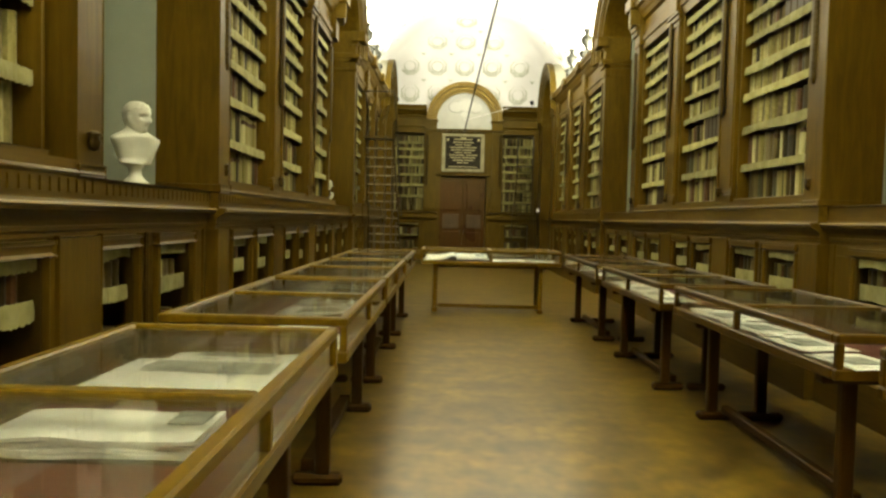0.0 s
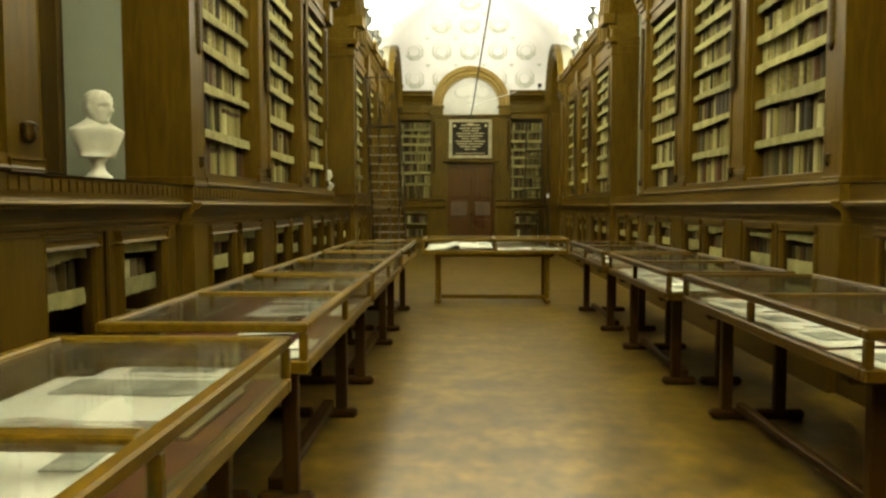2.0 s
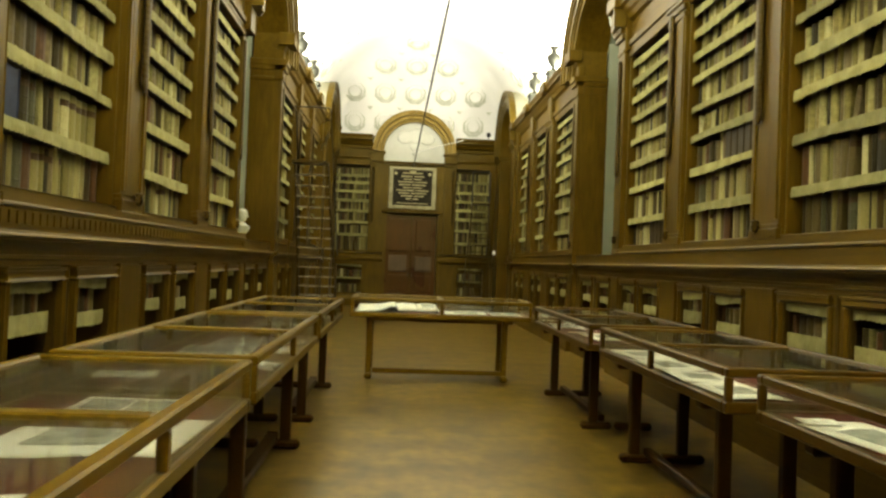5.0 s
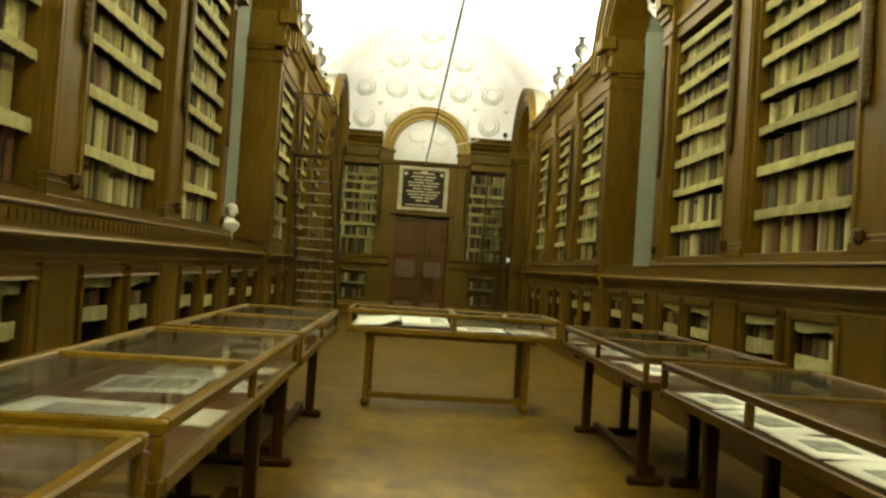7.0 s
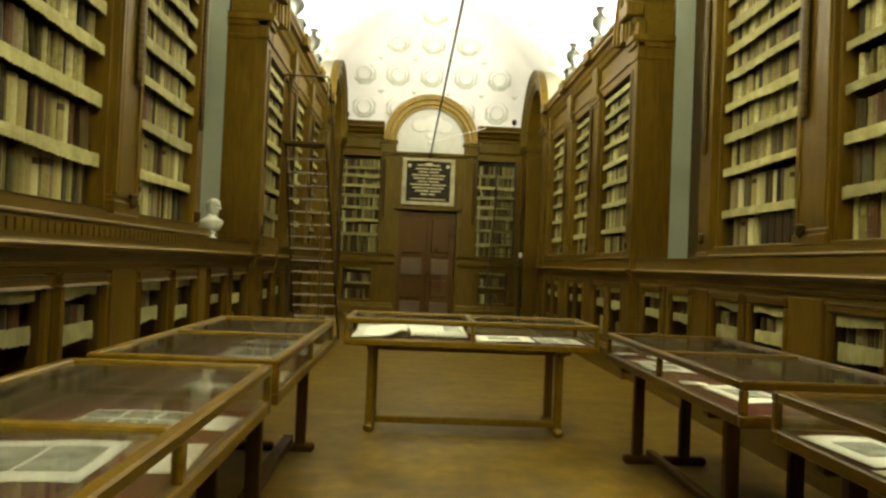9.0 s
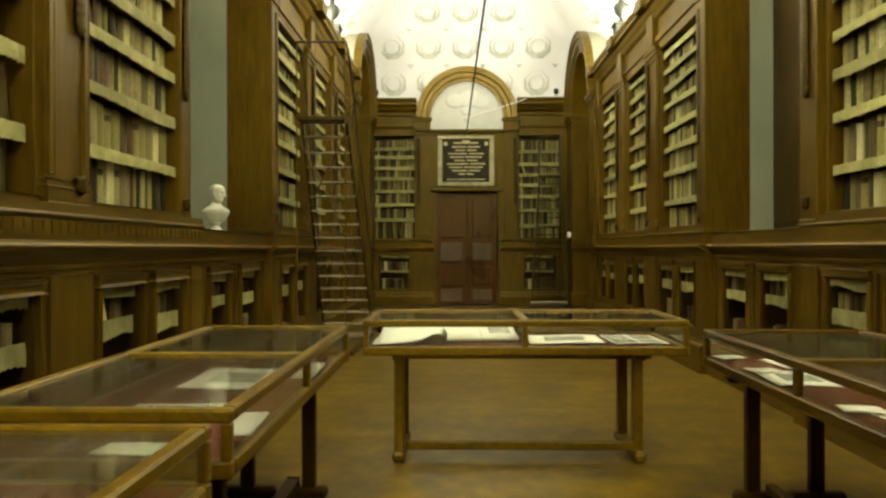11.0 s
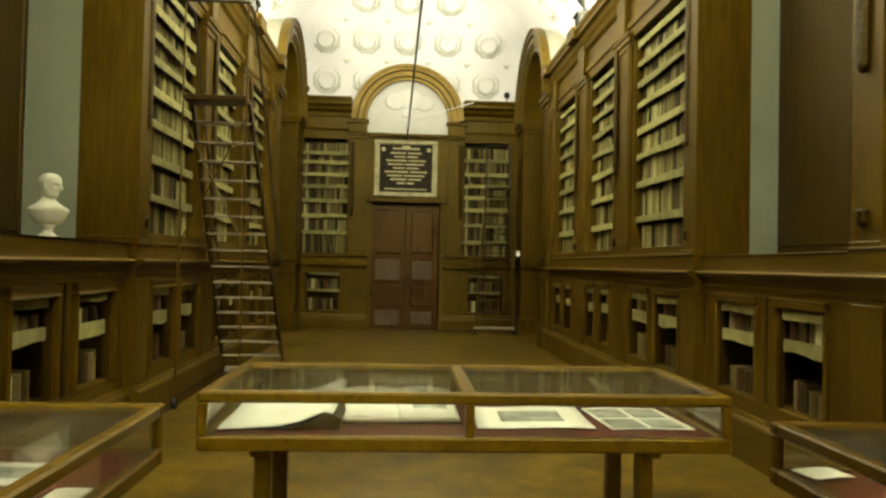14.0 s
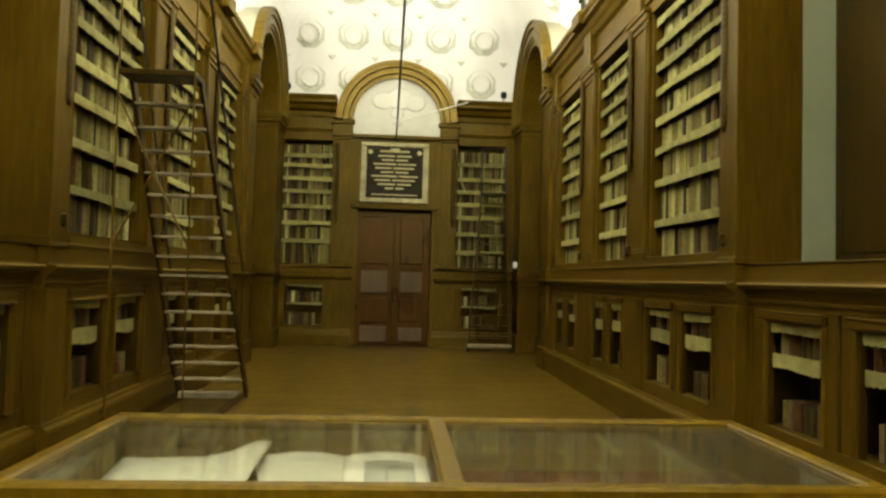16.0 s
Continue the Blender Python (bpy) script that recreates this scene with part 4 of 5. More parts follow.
def case(x0, x1, y0, y1, label, long_axis="y", top=0.985, low=0.73, trestles=(), oak=None):
    """A glazed table case on two trestles."""
    c = thing("display_case", label, "display case", "glazed cases in the hall", "", ((x0 + x1) / 2, (y0 + y1) / 2, 0))
    off_k = Vector(c.location)
    def put(name, mesh, mat, lab="", parent=c):
        ob = part(name, mesh, mat, parent, lab)
        ob.location = -off_k
        return ob
    put("tray", Mesh().soft(x0 + 0.03, x1 - 0.03, y0 + 0.03, y1 - 0.03, low + 0.03, low + 0.075, 0.004), oak or OAK)
    put("felt", Mesh().box(x0 + 0.05, x1 - 0.05, y0 + 0.05, y1 - 0.05, low + 0.078, low + 0.085), FELT, "maroon felt lining")
    for a in ((x0, x1, y0, y0 + 0.05), (x0, x1, y1 - 0.05, y1), (x0, x0 + 0.05, y0 + 0.05, y1 - 0.05), (x1 - 0.05, x1, y0 + 0.05, y1 - 0.05)):
        put("bottom_rail", Mesh().soft(*a, low + 0.03, low + 0.09, 0.008), oak or OAK)
        put("top_rail", Mesh().soft(*a, top - 0.045, top, 0.008), oak or OAK)
    ym, xm = (y0 + y1) / 2, (x0 + x1) / 2
    if long_axis == "y":
        put("cross_rail", Mesh().soft(x0 + 0.05, x1 - 0.05, ym - 0.03, ym + 0.03, top - 0.04, top, 0.006), oak or OAK)
        posts = [(x, y) for x in (x0, x1 - 0.04) for y in (y0, ym - 0.02, y1 - 0.04)]
    else:
        put("cross_rail", Mesh().soft(xm - 0.03, xm + 0.03, y0 + 0.05, y1 - 0.05, top - 0.04, top, 0.006), oak or OAK)
        posts = [(x, y) for x in (x0, xm - 0.02, x1 - 0.04) for y in (y0, y1 - 0.04)]
    for x, y in posts:
        put("post", Mesh().soft(x + 0.002, x + 0.038, y + 0.002, y + 0.038, low + 0.09, top - 0.045, 0.005), oak or OAK)
    put("glass_top", Mesh().box(x0 + 0.045, x1 - 0.045, y0 + 0.045, y1 - 0.045, top - 0.018, top - 0.012), GLASS, "clear glass").visible_shadow = False
    for a in ((x0 + 0.018, x0 + 0.022, y0 + 0.04, y1 - 0.04), (x1 - 0.022, x1 - 0.018, y0 + 0.04, y1 - 0.04), (x0 + 0.04, x1 - 0.04, y0 + 0.018, y0 + 0.022), (x0 + 0.04, x1 - 0.04, y1 - 0.022, y1 - 0.018)):
        put("glass_side", Mesh().box(*a, low + 0.09, top - 0.045), GLASS, "clear glass").visible_shadow = False
    # trestles
    if long_axis == "y":
        inner = 1 if x0 > 0 else -1
        fx, bx = (x0 + 0.21, x0 + 0.58) if inner > 0 else (x1 - 0.18, x1 - 0.55)
        ya, yb = trestles or (y0 + 0.34, y1 - 0.3)
        for y in (ya, yb):
            for x in (fx, bx):
                put("leg", Mesh().soft(x - 0.04, x + 0.04, y - 0.03, y + 0.03, 0.06, low - 0.02, 0.008), LEG)
                reach = 0.11 if x == fx else 0.17
                put("foot", Mesh().soft(min(x + 0.17 * inner, x - reach * inner), max(x + 0.17 * inner, x - reach * inner), y - 0.04, y + 0.04, 0.0, 0.065, 0.02), LEG)
            put("bearer", Mesh().soft(x0 + 0.06, x1 - 0.06, y - 0.04, y + 0.04, low - 0.03, low + 0.03, 0.01), LEG)
        put("stretcher", Mesh().soft(fx + inner * 0.06, fx + inner * 0.12, ya + 0.03, yb - 0.03, 0.06, 0.12, 0.008), LEG)
    else:
        for x in (x0 + 0.23, x1 - 0.3):
            for y in (y0 + 0.22, y1 - 0.2):
                put("leg", Mesh().soft(x - 0.035, x + 0.035, y - 0.035, y + 0.035, 0.06, low - 0.015, 0.008), oak or OAK)
            put("foot", Mesh().soft(x - 0.045, x + 0.045, y0 + 0.12, y1 - 0.1, 0.0, 0.07, 0.02), oak or OAK)
            put("bearer", Mesh().soft(x - 0.04, x + 0.04, y0 + 0.1, y1 - 0.1, low - 0.02, low + 0.03, 0.01), oak or OAK)
        put("stretcher", Mesh().soft(x0 + 0.28, x1 - 0.28, y0 + 0.19, y0 + 0.24, 0.07, 0.13, 0.008), oak or OAK)
        put("apron", Mesh().soft(x0 + 0.2, x1 - 0.2, y0 + 0.19, y0 + 0.24, low - 0.02, low + 0.03, 0.008), oak or OAK)
    return c


LEFT = ((0.72, 3.13), (3.42, 5.68), (5.79, 8.33), (8.5, 10.96))
RIGHT = ((0.5, 2.97, 1.24), (3.29, 5.72, 1.24), (5.87, 8.09, 1.17), (8.33, 10.73, 1.15))
for (y0, y1), feet in zip(LEFT, ((1.1, 2.8), (3.85, 5.35), (6.3, 7.98), (8.87, 10.56))):
    case(-2.0, -1.07, y0, y1, "long honey-coloured oak display case with open volumes and prints under glass", trestles=feet)
for (y0, y1, x0), feet in zip(RIGHT, ((0.85, 2.6), (3.56, 5.38), (6.33, 7.8), (8.88, 10.5))):
    case(x0, x0 + 0.97, y0, y1, "long brown oak display case with a row of prints under glass", trestles=feet, oak=OAK_BROWN)
case(-1.0, 1.2, 11.12, 12.0, "oak display case across the hall with an open volume and prints", "x", 1.0)
BED = 0.817


def sheet(x, y, w, h, turn, r, pictures=1, z=BED):
    """A loose sheet of paper, slightly curled, with grey printed pictures on it."""
    t = thing("print_sheet", "white paper sheet with a grey engraving, lying on maroon felt", "print", "prints in the cases", "", (x, y, z))
    t.rotation_euler = (0, 0, radians(turn))
    n, curl, ph = 8, r.uniform(0.01, 0.03) * min(w, h), r.uniform(0, 6)
    def surface(u, v, lift):
        return (u * w / 2, v * h / 2, 0.004 + lift + curl * (0.5 + 0.5 * math.sin(ph + u * 2.4)) * (0.4 + 0.6 * abs(v)))
    def patch(u0, u1, v0, v1, lift, thick):
        m = Mesh()
        g = [(u0 + (u1 - u0) * i / n, v0 + (v1 - v0) * j / n) for j in range(n + 1) for i in range(n + 1)]
        k = (n + 1) ** 2
        v = [surface(u, q, lift) for u, q in g] + [surface(u, q, lift - thick) for u, q in g]
        f = []
        for j in range(n):
            for i in range(n):
                a = j * (n + 1) + i
                f += [(a, a + 1, a + n + 2, a + n + 1), (k + a, k + a + n + 1, k + a + n + 2, k + a + 1)]
        rim = [i for i in range(n + 1)] + [(j + 1) * (n + 1) - 1 for j in range(1, n + 1)] + [n * (n + 1) + i for i in range(n - 1, -1, -1)] + [j * (n + 1) for j in range(n - 1, 0, -1)]
        f += [(rim[i], k + rim[i], k + rim[(i + 1) % len(rim)], rim[(i + 1) % len(rim)]) for i in range(len(rim))]
        return m.add(v, f)
    part("paper", patch(-1, 1, -1, 1, 0.0, 0.0035), PAPER, t, "", True)
    if pictures == 1:
        part("picture", patch(-0.55, 0.56, -0.45, 0.5, 0.003, 0.002), PRINT, t, "grey engraving", True)
    elif pictures in (4, 9):
        q = 2 if pictures == 4 else 3
        step = 1.9 / q
        for k in range(pictures):
            a, b = -0.93 + step * (k % q), -0.93 + step * (k // q)
            part("picture", patch(a, a + step * 0.84, b, b + step * 0.8, 0.003, 0.002), PRINT, t, "small grey engraving", True)
    elif pictures > 1:
        for k in range(pictures):
            a = -0.85 + 1.7 * k / pictures
            part("picture", patch(a + 0.04, a + 1.7 / pictures - 0.04, -0.6, 0.62, 0.003, 0.002), PRINT, t, "grey engraving", True)
    return t


def open_volume(x, y, w, h, turn, r, label, thick=0.05, picture=True):
    """An open book: two swelling page blocks, a dark cover and printed pages."""
    t = thing("open_book", label, "book", "open volumes in the cases", "", (x, y, BED))
    t.rotation_euler = (0, 0, radians(turn))
    part("cover", Mesh().soft(-w / 2 - 0.01, w / 2 + 0.01, -h / 2 - 0.01, h / 2 + 0.01, 0.002, 0.01, 0.003), WALNUT_DARK, t, "dark leather cover")
    for s in (-1, 1):
        n = 12
        curve = [(s * w / 2 * i / n, 0.012 + thick * (r.uniform(0.96, 1.04)) * math.sin(math.pi * (0.12 + 0.78 * i / n)) ** 0.7) for i in range(n + 1)]
        outline = [(a, -h / 2, z) for a, z in curve] + [(s * w / 2, -h / 2, 0.011), (0, -h / 2, 0.011)]
        part("pages", Mesh().prism(outline, (0, h, 0)), PAPER, t, "", True)
        if picture and s > 0:
            m, k = Mesh(), len(curve)
            inner = [c for c in curve[3:-2]]
            v = [(a, q, z + 0.002) for q in (-h * 0.3, h * 0.32) for a, z in inner]
            m.add(v, [(i, i + 1, len(inner) + i + 1, len(inner) + i) for i in range(len(inner) - 1)])
            part("picture", m, PRINT, t, "grey engraving")
    return t


def page_block(x, y, w, h, thick, turn, r, picture=None):
    """A thick volume lying open flat, with wavy page edges and a printed plate."""
    t = thing("open_book", "thick open volume with wavy white pages and a dark plate", "book", "open volumes in the cases", "", (x, y, BED))
    t.rotation_euler = (0, 0, radians(turn))
    part("cover", Mesh().soft(-w / 2 - 0.012, w / 2 + 0.012, -h / 2 - 0.012, h / 2 + 0.012, 0.0, 0.008, 0.003), WALNUT_DARK, t, "dark leather cover")
    n, layers = 14, 4
    for k in range(layers):
        z0, z1 = 0.009 + thick * k / layers, 0.008 + thick * (k + 1) / layers
        e = r.uniform(-0.01, 0.01)
        low = [(-w / 2 + w * i / n, -h / 2 + e + 0.006 * math.sin(i * 1.1 + k), 0) for i in range(n + 1)]
        high = [(w / 2 - w * i / n, h / 2 + 0.005 * math.sin(i * 0.9 + k), 0) for i in range(n + 1)]
        m = Mesh()
        ring = low + high
        c = len(ring)
        wave = [0.004 * math.sin(p[0] * 14 + k) for p in ring]
        m.add([(p[0], p[1], z0 + q) for p, q in zip(ring, wave)] + [(p[0], p[1], z1 - 0.002 + q) for p, q in zip(ring, wave)],
              [(i, (i + 1) % c, c + (i + 1) % c, c + i) for i in range(c)] + [(i, i + 1, c - 2 - i, c - 1 - i) for i in range(n)] + [(c + i, 2 * c - 1 - i, 2 * c - 2 - i, c + i + 1) for i in range(n)])
        part("pages", m, PAPER, t)
    if picture:
        u0, u1, v0, v1 = picture
        part("picture", Mesh().box(u0 * w, u1 * w, v0 * h, v1 * h, 0.008 + thick, 0.0115 + thick), PRINT, t, "dark engraved plate")
    return t


docs = random.Random(11)
page_block(-1.54, 1.95, 0.58, 0.29, 0.055, 1, docs, (0.28, 0.46, 0.0, 0.45))
page_block(-1.53, 2.64, 0.68, 0.52, 0.05, -1, docs, (-0.34, 0.4, 0.0, 0.38))
page_block(-1.48, 2.99, 0.54, 0.13, 0.05, 2, docs, (-0.3, 0.3, -0.2, 0.36))
sheet(-1.5, 1.2, 0.6, 0.4, 3, docs, 1)
for x, y, w, h, tn, p in ((-1.43, 4.18, 0.3, 0.26, 3, 0), (-1.48, 4.9, 0.48, 0.48, -2, 1), (-1.5, 5.42, 0.42, 0.3, 2, 2),
                           (-1.62, 6.62, 0.66, 0.38, -6, 1), (-1.6, 7.25, 0.46, 0.46, 3, 2), (-1.5, 7.77, 0.46, 0.46, -2, 9), (-1.8, 6.2, 0.3, 0.2, 12, 0),
                           (-1.41, 8.66, 0.3, 0.16, -3, 0), (-1.49, 9.95, 0.44, 0.56, 2, 1), (-1.5, 9.22, 0.44, 0.24, 6, 1), (-1.5, 10.6, 0.46, 0.24, -2, 1)):
    sheet(x, y, w, h, tn, docs, p)
for y, long in ((3.56, 0.16), (3.8, 0.24), (4.95, 0.5), (6.6, 0.3), (7.33, 0.34), (7.83, 0.24), (9.0, 0.36), (10.2, 0.5)):
    sheet(-1.17, y, 0.11, long, docs.uniform(-4, 4), docs, 0)
for y, long, tn in ((3.5, 0.4, 8), (4.02, 0.5, 4), (4.6, 0.5, 6), (5.16, 0.56, 7), (6.2, 0.48, 3), (6.68, 0.42, -4), (7.18, 0.54, 7), (7.72, 0.46, 4), (8.95, 0.56, 4), (9.95, 0.4, -5), (10.45, 0.32, 6), (2.62, 0.5, 5)):
    near = 1.24 if y < 5.8 else 1.17 if y < 8.2 else 1.15
    sheet(near + (0.46 if y > 10.2 else 0.32 if 8.5 < y < 9.5 else 0.22), y, 0.32, long, tn, docs, 1)
    if docs.random() < 0.6:
        sheet(near + 0.12, y + long * 0.45, 0.16, 0.12, docs.uniform(-15, 15), docs, 0, BED + 0.014)
leaf = thing("open_book", "large open volume with a white page curling over its dark cover", "book", "open volumes in the cases", "", (-0.94, 11.26, BED))
swell = ((0, 0.004), (0.14, 0.006), (0.26, 0.014), (0.345, 0.034), (0.41, 0.064), (0.446, 0.076), (0.48, 0.072), (0.505, 0.056))
part("cover", Mesh().prism([(x, 0, max(0.001, z - 0.012)) for x, z in swell] + [(0.497, 0, 0.0), (0, 0, 0.0)], (0.02, 0.58, 0.004)), WALNUT_DARK, leaf, "dark curling leather cover")
v = [(x - 0.01 + 0.02 * j / 6, -0.012 + 0.61 * j / 6, z + 0.002 + 0.05 * (j / 6) ** 1.5 + 0.006 * math.sin(j * 1.3 + x * 6)) for j in range(7) for x, z in swell[:-1]]
v += [(x, y, z - 0.004) for x, y, z in v]
k, n = len(v) // 2, len(swell) - 1
f = [(j * n + i, j * n + i + 1, (j + 1) * n + i + 1, (j + 1) * n + i) for j in range(6) for i in range(n - 1)]
rim = list(range(n)) + [(j + 1) * n - 1 for j in range(1, 7)] + [6 * n + i for i in range(n - 2, -1, -1)] + [j * n for j in range(5, 0, -1)]
f += [tuple(k + i for i in q[::-1]) for q in f] + [(rim[i], k + rim[i], k + rim[(i + 1) % len(rim)], rim[(i + 1) % len(rim)]) for i in range(len(rim))]
part("page", Mesh().add(v, f), PAPER, leaf, "", True)
small = open_volume(-0.2, 11.6, 0.54, 0.46, 2, docs, "small open volume with white wavy pages on a low wedge", 0.03, True)
small.rotation_euler.x, small.location.z = radians(6), BED + 0.029
sheet(0.42, 11.53, 0.52, 0.46, -2, docs, 1)
sheet(0.92, 11.53, 0.38, 0.46, 3, docs, 4)

# ---- library ladder ----
lad = thing("library_ladder", "tall dark library ladder with a platform, handrail and small wheels", "ladder", "", "", (-2.12, 17.0, 0))
off_l = Vector(lad.location)


def lad_part(name, mesh, mat, label=""):
    ob = part(name, mesh, mat, lad, label)
    ob.location = -off_l
    return ob


TOPL, TOPR, FOOTL, FOOTR = Vector((-2.44, 15.95, 3.2)), Vector((-1.84, 15.95, 3.2)), Vector((-2.5, 17.9, 0.09)), Vector((-1.72, 17.9, 0.09))
lad_part("stile", Mesh().beam(TOPL, FOOTL, 0.035, 0.09), WALNUT_DARK)
lad_part("stile", Mesh().beam(TOPR, FOOTR, 0.035, 0.09), WALNUT_DARK)
lad_part("platform", Mesh().soft(-2.46, -1.82, 15.66, 15.98, 3.175, 3.225, 0.006), WALNUT_DARK)
for i in range(1, 16):
    t = i / 16
    a, b = TOPL.lerp(FOOTL, t), TOPR.lerp(FOOTR, t)
    lad_part("step", Mesh().soft(a.x, b.x, a.y - 0.065, a.y + 0.065, a.z - 0.012, a.z + 0.012, 0.004), STEP)
for x, top in ((-2.46, TOPL), (-1.82, TOPR)):
    lad_part("rear_leg", Mesh().bar((x, 15.68, 0.06), (x, 15.68, 4.2), 0.009), WALNUT)
    foot = FOOTL if x < -2 else FOOTR
    lad_part("handrail", Mesh().bar((x, 15.68, 4.2), (x, 15.98, 4.18), 0.013).bar((x, 15.98, 4.18), (foot.x, foot.y - 0.45, 1.5), 0.013), IRON, "slim metal handrail")
    for y in (15.68, 17.93):
        lad_part("wheel", Mesh().bar((x - 0.02, y, 0.06), (x + 0.02, y, 0.06), 0.06, 14), BLACK, "small black wheel")
for z0, z1 in ((1.7, 3.0),):
    lad_part("brace", Mesh().bar((-2.46, 15.69, z0), (-1.82, 15.69, z1), 0.009).bar((-1.82, 15.67, z0), (-2.46, 15.67, z1), 0.009), WALNUT)
lad_part("top_bar", Mesh().bar((-2.47, 15.68, 4.2), (-1.81, 15.68, 4.2), 0.014), IRON)
lad_part("base", Mesh().soft(-2.5, -1.72, 17.86, 17.96, 0.05, 0.12, 0.01), STEP)
lad_part("base_side", Mesh().beam((-2.5, 15.7, 0.1), (-2.5, 17.9, 0.1), 0.04, 0.06), WALNUT_DARK)
lad_part("base_side", Mesh().beam((-1.75, 15.7, 0.1), (-1.75, 17.9, 0.1), 0.04, 0.06), WALNUT_DARK)

# platform ladder standing before the end bookcase
lean = thing("library_ladder", "narrow dark platform ladder standing before the end bookcase", "ladder", "", "", (1.95, 24.5, 0))
off_e = Vector(lean.location)


def end_part(name, mesh, mat, label=""):
    ob = part(name, mesh, mat, lean, label)
    ob.location = -off_e
    return ob


HEADL, HEADR, BASEL, BASER = Vector((1.76, 24.62, 3.32)), Vector((2.3, 24.62, 3.32)), Vector((1.5, 24.2, 0.1)), Vector((2.38, 24.2, 0.1))
for a, b in ((HEADL, BASEL), (HEADR, BASER)):
    end_part("stile", Mesh().beam(a, b, 0.035, 0.07), WALNUT_DARK)
    end_part("rear_leg", Mesh().bar((a.x, 24.84, 0.05), (a.x, 24.84, 3.3), 0.014), WALNUT_DARK)
    end_part("handrail", Mesh().bar((a.x, 24.84, 3.3), (a.x, 24.84, 4.34), 0.012).bar((a.x, 24.84, 4.34), (a.x, 24.6, 4.3), 0.012).bar((a.x, 24.6, 4.3), (a.x, 24.6, 3.33), 0.012), IRON, "slim metal handrail")
    end_part("wheel", Mesh().bar((b.x - 0.02, 24.2, 0.055), (b.x + 0.02, 24.2, 0.055), 0.055, 14), BLACK, "small black wheel")
end_part("platform", Mesh().soft(1.73, 2.33, 24.56, 24.87, 3.3, 3.345, 0.006), WALNUT_DARK)
end_part("top_bar", Mesh().bar((1.76, 24.84, 4.34), (2.3, 24.84, 4.34), 0.013), IRON)
end_part("base", Mesh().soft(1.48, 2.4, 24.16, 24.24, 0.1, 0.16, 0.01), STEP)
for i in range(1, 15):
    a, b = HEADL.lerp(BASEL, i / 15), HEADR.lerp(BASER, i / 15)
    end_part("step", Mesh().soft(a.x, b.x, a.y - 0.05, a.y + 0.05, a.z - 0.012, a.z + 0.012, 0.004), WALNUT_DARK)


def bust(x, y, z, high, turn, chest, rise=0.105, tall=1.0, square=1.0, twist=0.0):
    """A white bust on a round socle, as one plain form; it looks along its own -y."""
    m = Mesh()
    k = high / 0.6
    m.lathe([(r * k, h * k * rise / 0.105) for r, h in ((0.088, 0), (0.09, 0.02), (0.07, 0.03), (0.045, 0.05), (0.042, 0.08), (0.06, 0.095), (0.06, 0.11))], (0, 0, 0), 20)
    m.lathe([(r * k, h * k * tall) for r, h in chest], (0, 0.01 * k, rise * k), 32, (1.08, 0.72))
    for i, (px, py, pz) in enumerate(m.v):
        if pz > (rise + 0.005) * k and i >= 7 * 20:
            r = math.hypot(px / 1.08, (py - 0.01 * k) / 0.72) or 1.0
            c, q = px / 1.08 / r, (py - 0.01 * k) / 0.72 / r
            if pz < (rise + 0.2 * tall) * k:                # squared cut of the chest
                px, py = math.copysign(1.08 * r * abs(c) ** square, c), math.copysign(0.72 * r * abs(q) ** square, q) + 0.01 * k
            if py > 0:
                py *= 0.55                                  # hollow back
            fall = max(0.0, abs(px) / k - 0.07)
            swell = 0.012 * math.exp(-((abs(px) / k - 0.06) / 0.04) ** 2) if py < -0.04 * k else 0.0
            px, py = px * 0.9, (py - swell * k) * (0.62 if square < 1 else 0.9)
            co, si = math.cos(radians(twist)), math.sin(radians(twist))
            m.v[i] = (px * co - py * si, px * si + py * co, pz - 0.16 * fall * k)
    n = len(m.v)
    rough_head = ((0.02, 0.0), (0.05, 0.012), (0.068, 0.035), (0.078, 0.06), (0.085, 0.09), (0.09, 0.12), (0.094, 0.15), (0.094, 0.175), (0.088, 0.2), (0.072, 0.222), (0.048, 0.238), (0.012, 0.247))
    head = [(r0 + (r1 - r0) * j / 4, h0 + (h1 - h0) * j / 4) for (r0, h0), (r1, h1) in zip(rough_head, rough_head[1:]) for j in range(4)] + [rough_head[-1]]
    m.lathe([(r * k, h * k) for r, h in head], (0, -0.01 * k, 0.365 * k), 56, (0.84, 1.08))
    for i in range(n, len(m.v)):
        px, py, pz = m.v[i]
        u, v, w = px / k, py / k, pz / k - 0.365
        if v < -0.04:
            near = math.exp(-(u / 0.015) ** 2)
            v -= 0.034 * near * math.exp(-((w - 0.1) / 0.022) ** 2)
            v -= 0.012 * near * math.exp(-((w - 0.13) / 0.02) ** 2)
            v += 0.03 * math.exp(-((abs(u) - 0.034) / 0.018) ** 2) * math.exp(-((w - 0.128) / 0.014) ** 2)
            v -= 0.005 * math.exp(-((w - 0.155) / 0.014) ** 2) * math.exp(-(u / 0.055) ** 2)
            v += 0.006 * math.exp(-((w - 0.06) / 0.007) ** 2) * math.exp(-(u / 0.03) ** 2)
            v -= 0.008 * math.exp(-((w - 0.03) / 0.014) ** 2) * math.exp(-(u / 0.03) ** 2)
            u *= 1 - 0.1 * math.exp(-((w - 0.075) / 0.03) ** 2)
        if w > 0.185 or (v > -0.02 and w > 0.08):
            curl = 0.006 * math.sin(u * 150 + w * 60) * math.sin(w * 170 + v * 90)
            u, v = u * (1.025 + curl * 8), v * (1.02 + curl * 8)
        ear = math.exp(-((v + 0.005) / 0.014) ** 2) * math.exp(-((w - 0.112) / 0.026) ** 2)
        u += (0.016 if u > 0 else -0.016) * ear * (abs(u) > 0.05)
        m.v[i] = (u * k, v * k, pz)
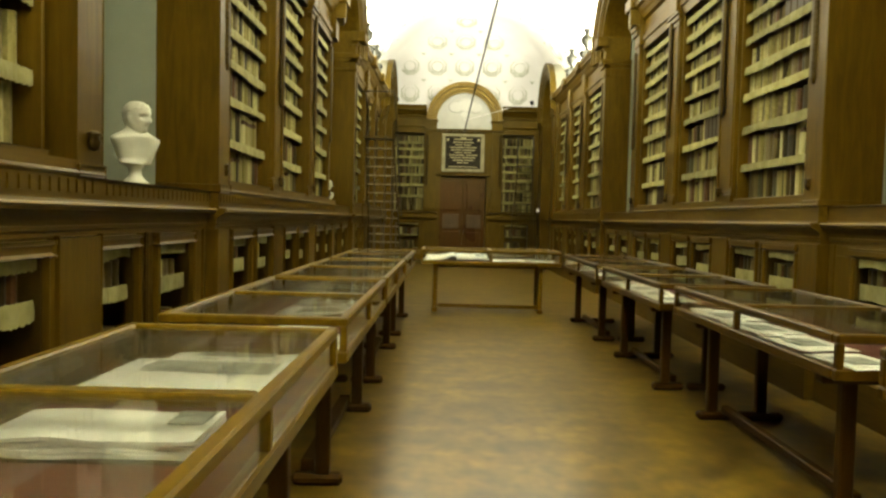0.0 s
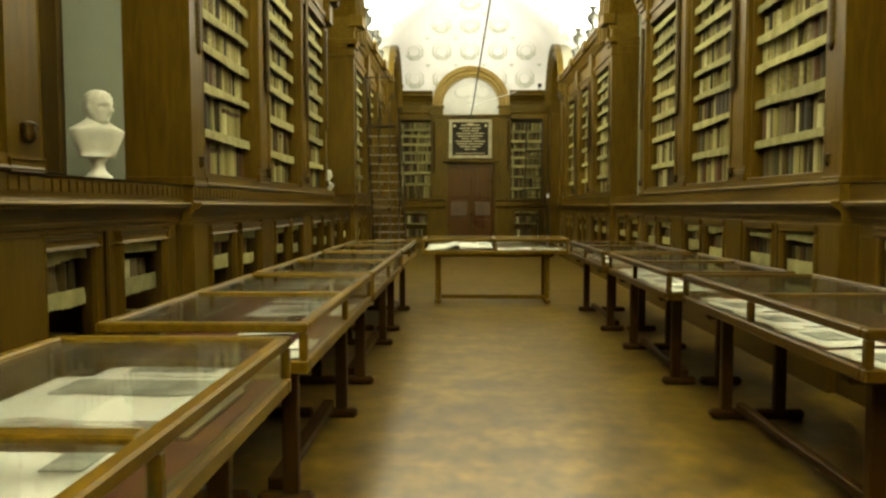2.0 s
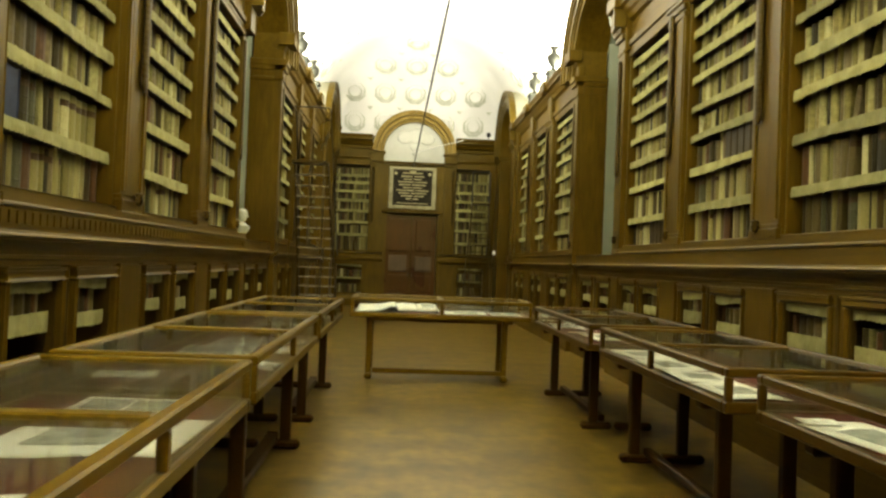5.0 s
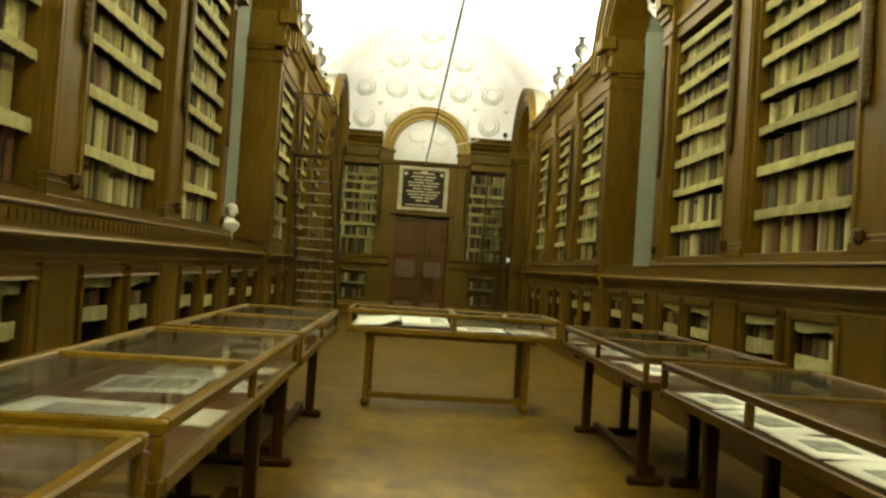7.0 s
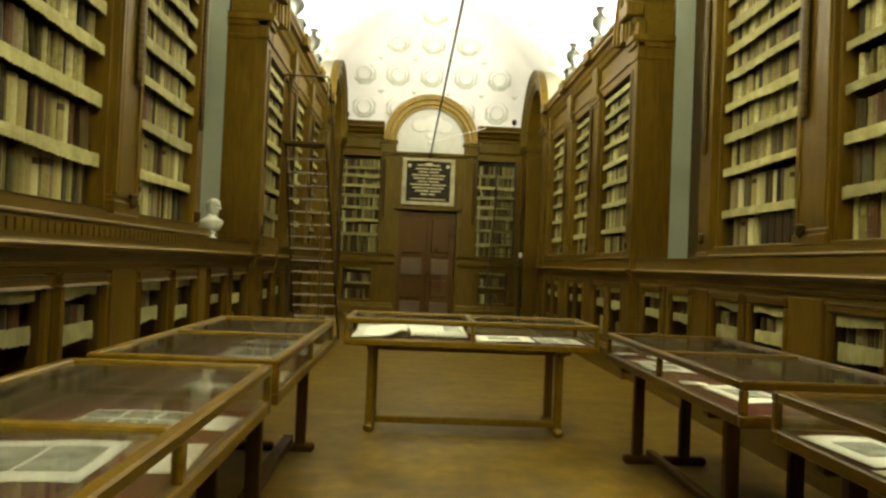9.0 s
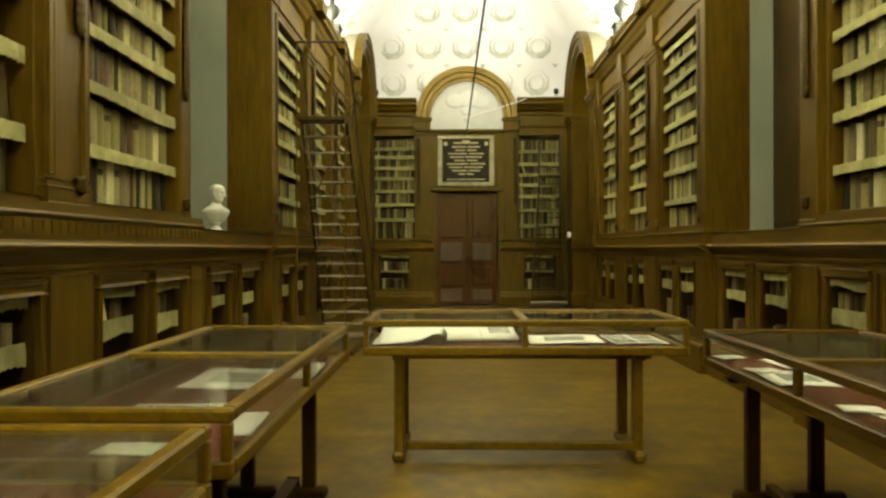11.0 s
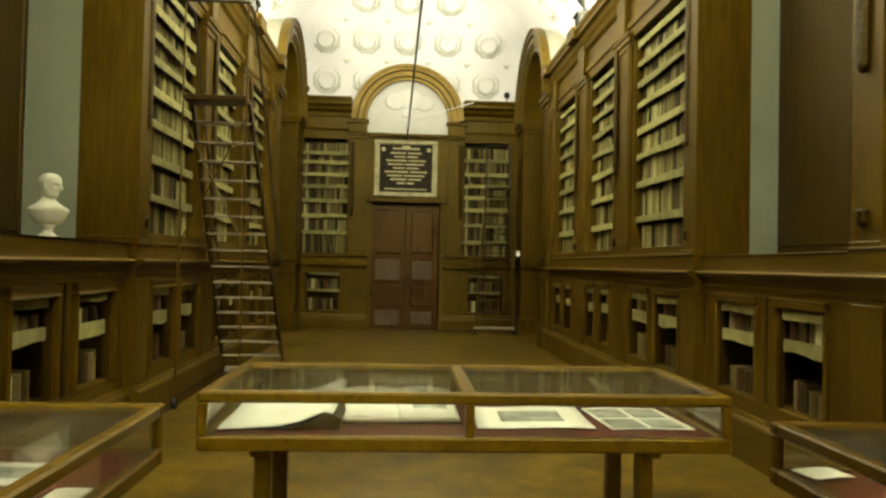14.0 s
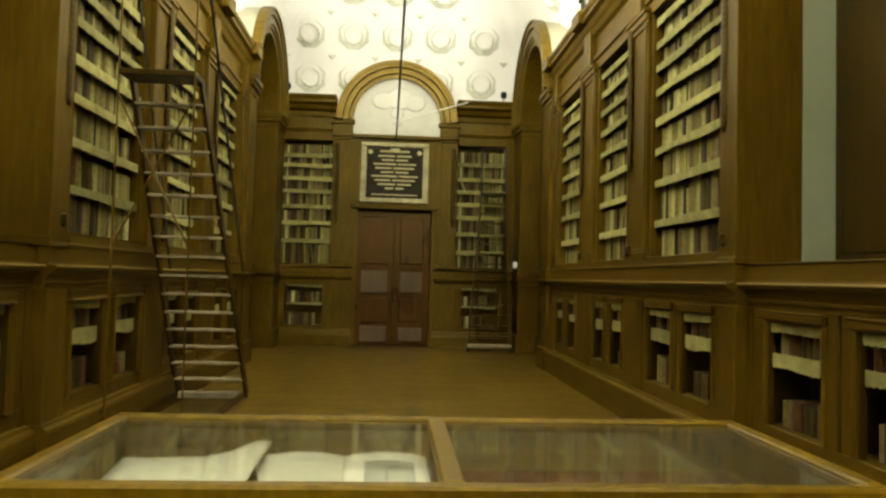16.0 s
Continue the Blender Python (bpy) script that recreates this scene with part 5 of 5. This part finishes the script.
    ob = solid("bust", m, MARBLE, "white marble portrait bust on the niche sill", "bust", "", "busts in the niches", True)
    ob.matrix_world = pose(x, y, z, 0, 0, turn)
    return ob


SQUARE_CUT = ((0.0, 0.0), (0.112, 0.0), (0.118, 0.01), (0.134, 0.05), (0.156, 0.1), (0.176, 0.145), (0.188, 0.176), (0.184, 0.19), (0.15, 0.205), (0.1, 0.222), (0.072, 0.24), (0.062, 0.28), (0.056, 0.35))
ROUND_CUT = ((0.045, 0.0), (0.09, 0.012), (0.128, 0.045), (0.158, 0.09), (0.178, 0.135), (0.188, 0.165), (0.18, 0.18), (0.145, 0.195), (0.1, 0.215), (0.07, 0.24), (0.058, 0.28), (0.054, 0.34))
bust(-2.98, 5.42, 1.668, 0.63, 76, SQUARE_CUT, 0.16, 1.08, 0.7, -22)
bust(-2.95, 13.96, 1.668, 0.5, 84, ROUND_CUT, 0.12, 1.0, 1.0, -42)


def urn(x, y, z):
    """A two-handled urn on the cornice."""
    u = thing("urn", "bronzed grey-green urn with two handles on the cornice", "urn", "urns on the cornice", "", (x, y, z))
    part("body", Mesh().lathe([(0.09, 0), (0.09, 0.03), (0.045, 0.05), (0.035, 0.1), (0.07, 0.13), (0.125, 0.2), (0.145, 0.28), (0.13, 0.34), (0.07, 0.38), (0.05, 0.43), (0.06, 0.47), (0.095, 0.5), (0.095, 0.52), (0.06, 0.52)], (0, 0, 0), 18), TERRA, u, "", True)
    for s in (-1, 1):
        pts = [(0.055, 0.46), (0.12, 0.5), (0.165, 0.45), (0.16, 0.36), (0.135, 0.3)]
        h = Mesh()
        for (a, b), (c, d) in zip(pts, pts[1:]):
            h.bar((0, s * a, b), (0, s * c, d), 0.012, 6)
        part("handle", h, TERRA, u, "", True)
    return u


for s in (-1, 1):
    for y in (8.3, 10.35, 17.15, 19.2):
        solid("pedestal_block", Mesh().soft(s * 2.47, s * 2.73, y - 0.12, y + 0.12, 5.23, 5.47, 0.015).soft(s * 2.44, s * 2.76, y - 0.15, y + 0.15, 5.45, 5.5, 0.01), TERRA, "dark bronzed block carrying an urn on the cornice", "pedestal", "structure")
        urn(s * 2.6, y, 5.5)
    for y in (6.2, 12.26, 14.9, 21.25, 8.3, 10.35, 17.15, 19.2):
        m = Mesh().soft(s * 2.54, s * 2.66, y - 0.16, y + 0.16, 4.46, 4.97, 0.01).soft(s * 2.36, s * 2.6, y - 0.2, y + 0.2, 5.04, 5.235, 0.012)
        solid("trim", m, WALNUT, "projecting walnut block in the cornice", "trim", "structure")

# ---- small fittings ----
for x in (-2.42, 2.2):
    sp = thing("spotlight", "small black spotlight on the end cornice", "lamp", "spotlights on the cornice", "", (x, 24.72, 5.34))
    part("stem", Mesh().bar((0, 0, 0), (0, 0, 0.12), 0.012), BLACK, sp)
    part("head", Mesh().lathe([(0.05, -0.06), (0.065, -0.02), (0.065, 0.04), (0.045, 0.07)], (0, 0, 0.15), 14), BLACK, sp, "", True)
solid("overhead_cable", Mesh().bar((-0.1, 24.95, 4.42), (0.16, -2.98, 4.72), 0.016), BLACK, "long black cable strung along the hall", "cable")
solid("cable_conduit", Mesh().bar((-0.02, 24.85, 4.87), (1.42, 24.62, 5.28), 0.012), WHITE, "thin white conduit crossing the lunette", "cable")
sw = thing("wall_switch", "small white switch box on the pilaster", "switch", "", "", (2.42, 24.2, 1.8))
part("box", Mesh().soft(-0.03, 0.06, -0.06, 0.0, -0.06, 0.08, 0.008), WHITE, sw)
part("button", Mesh().soft(-0.005, 0.035, -0.07, -0.058, -0.02, 0.03, 0.004), WHITE, sw)
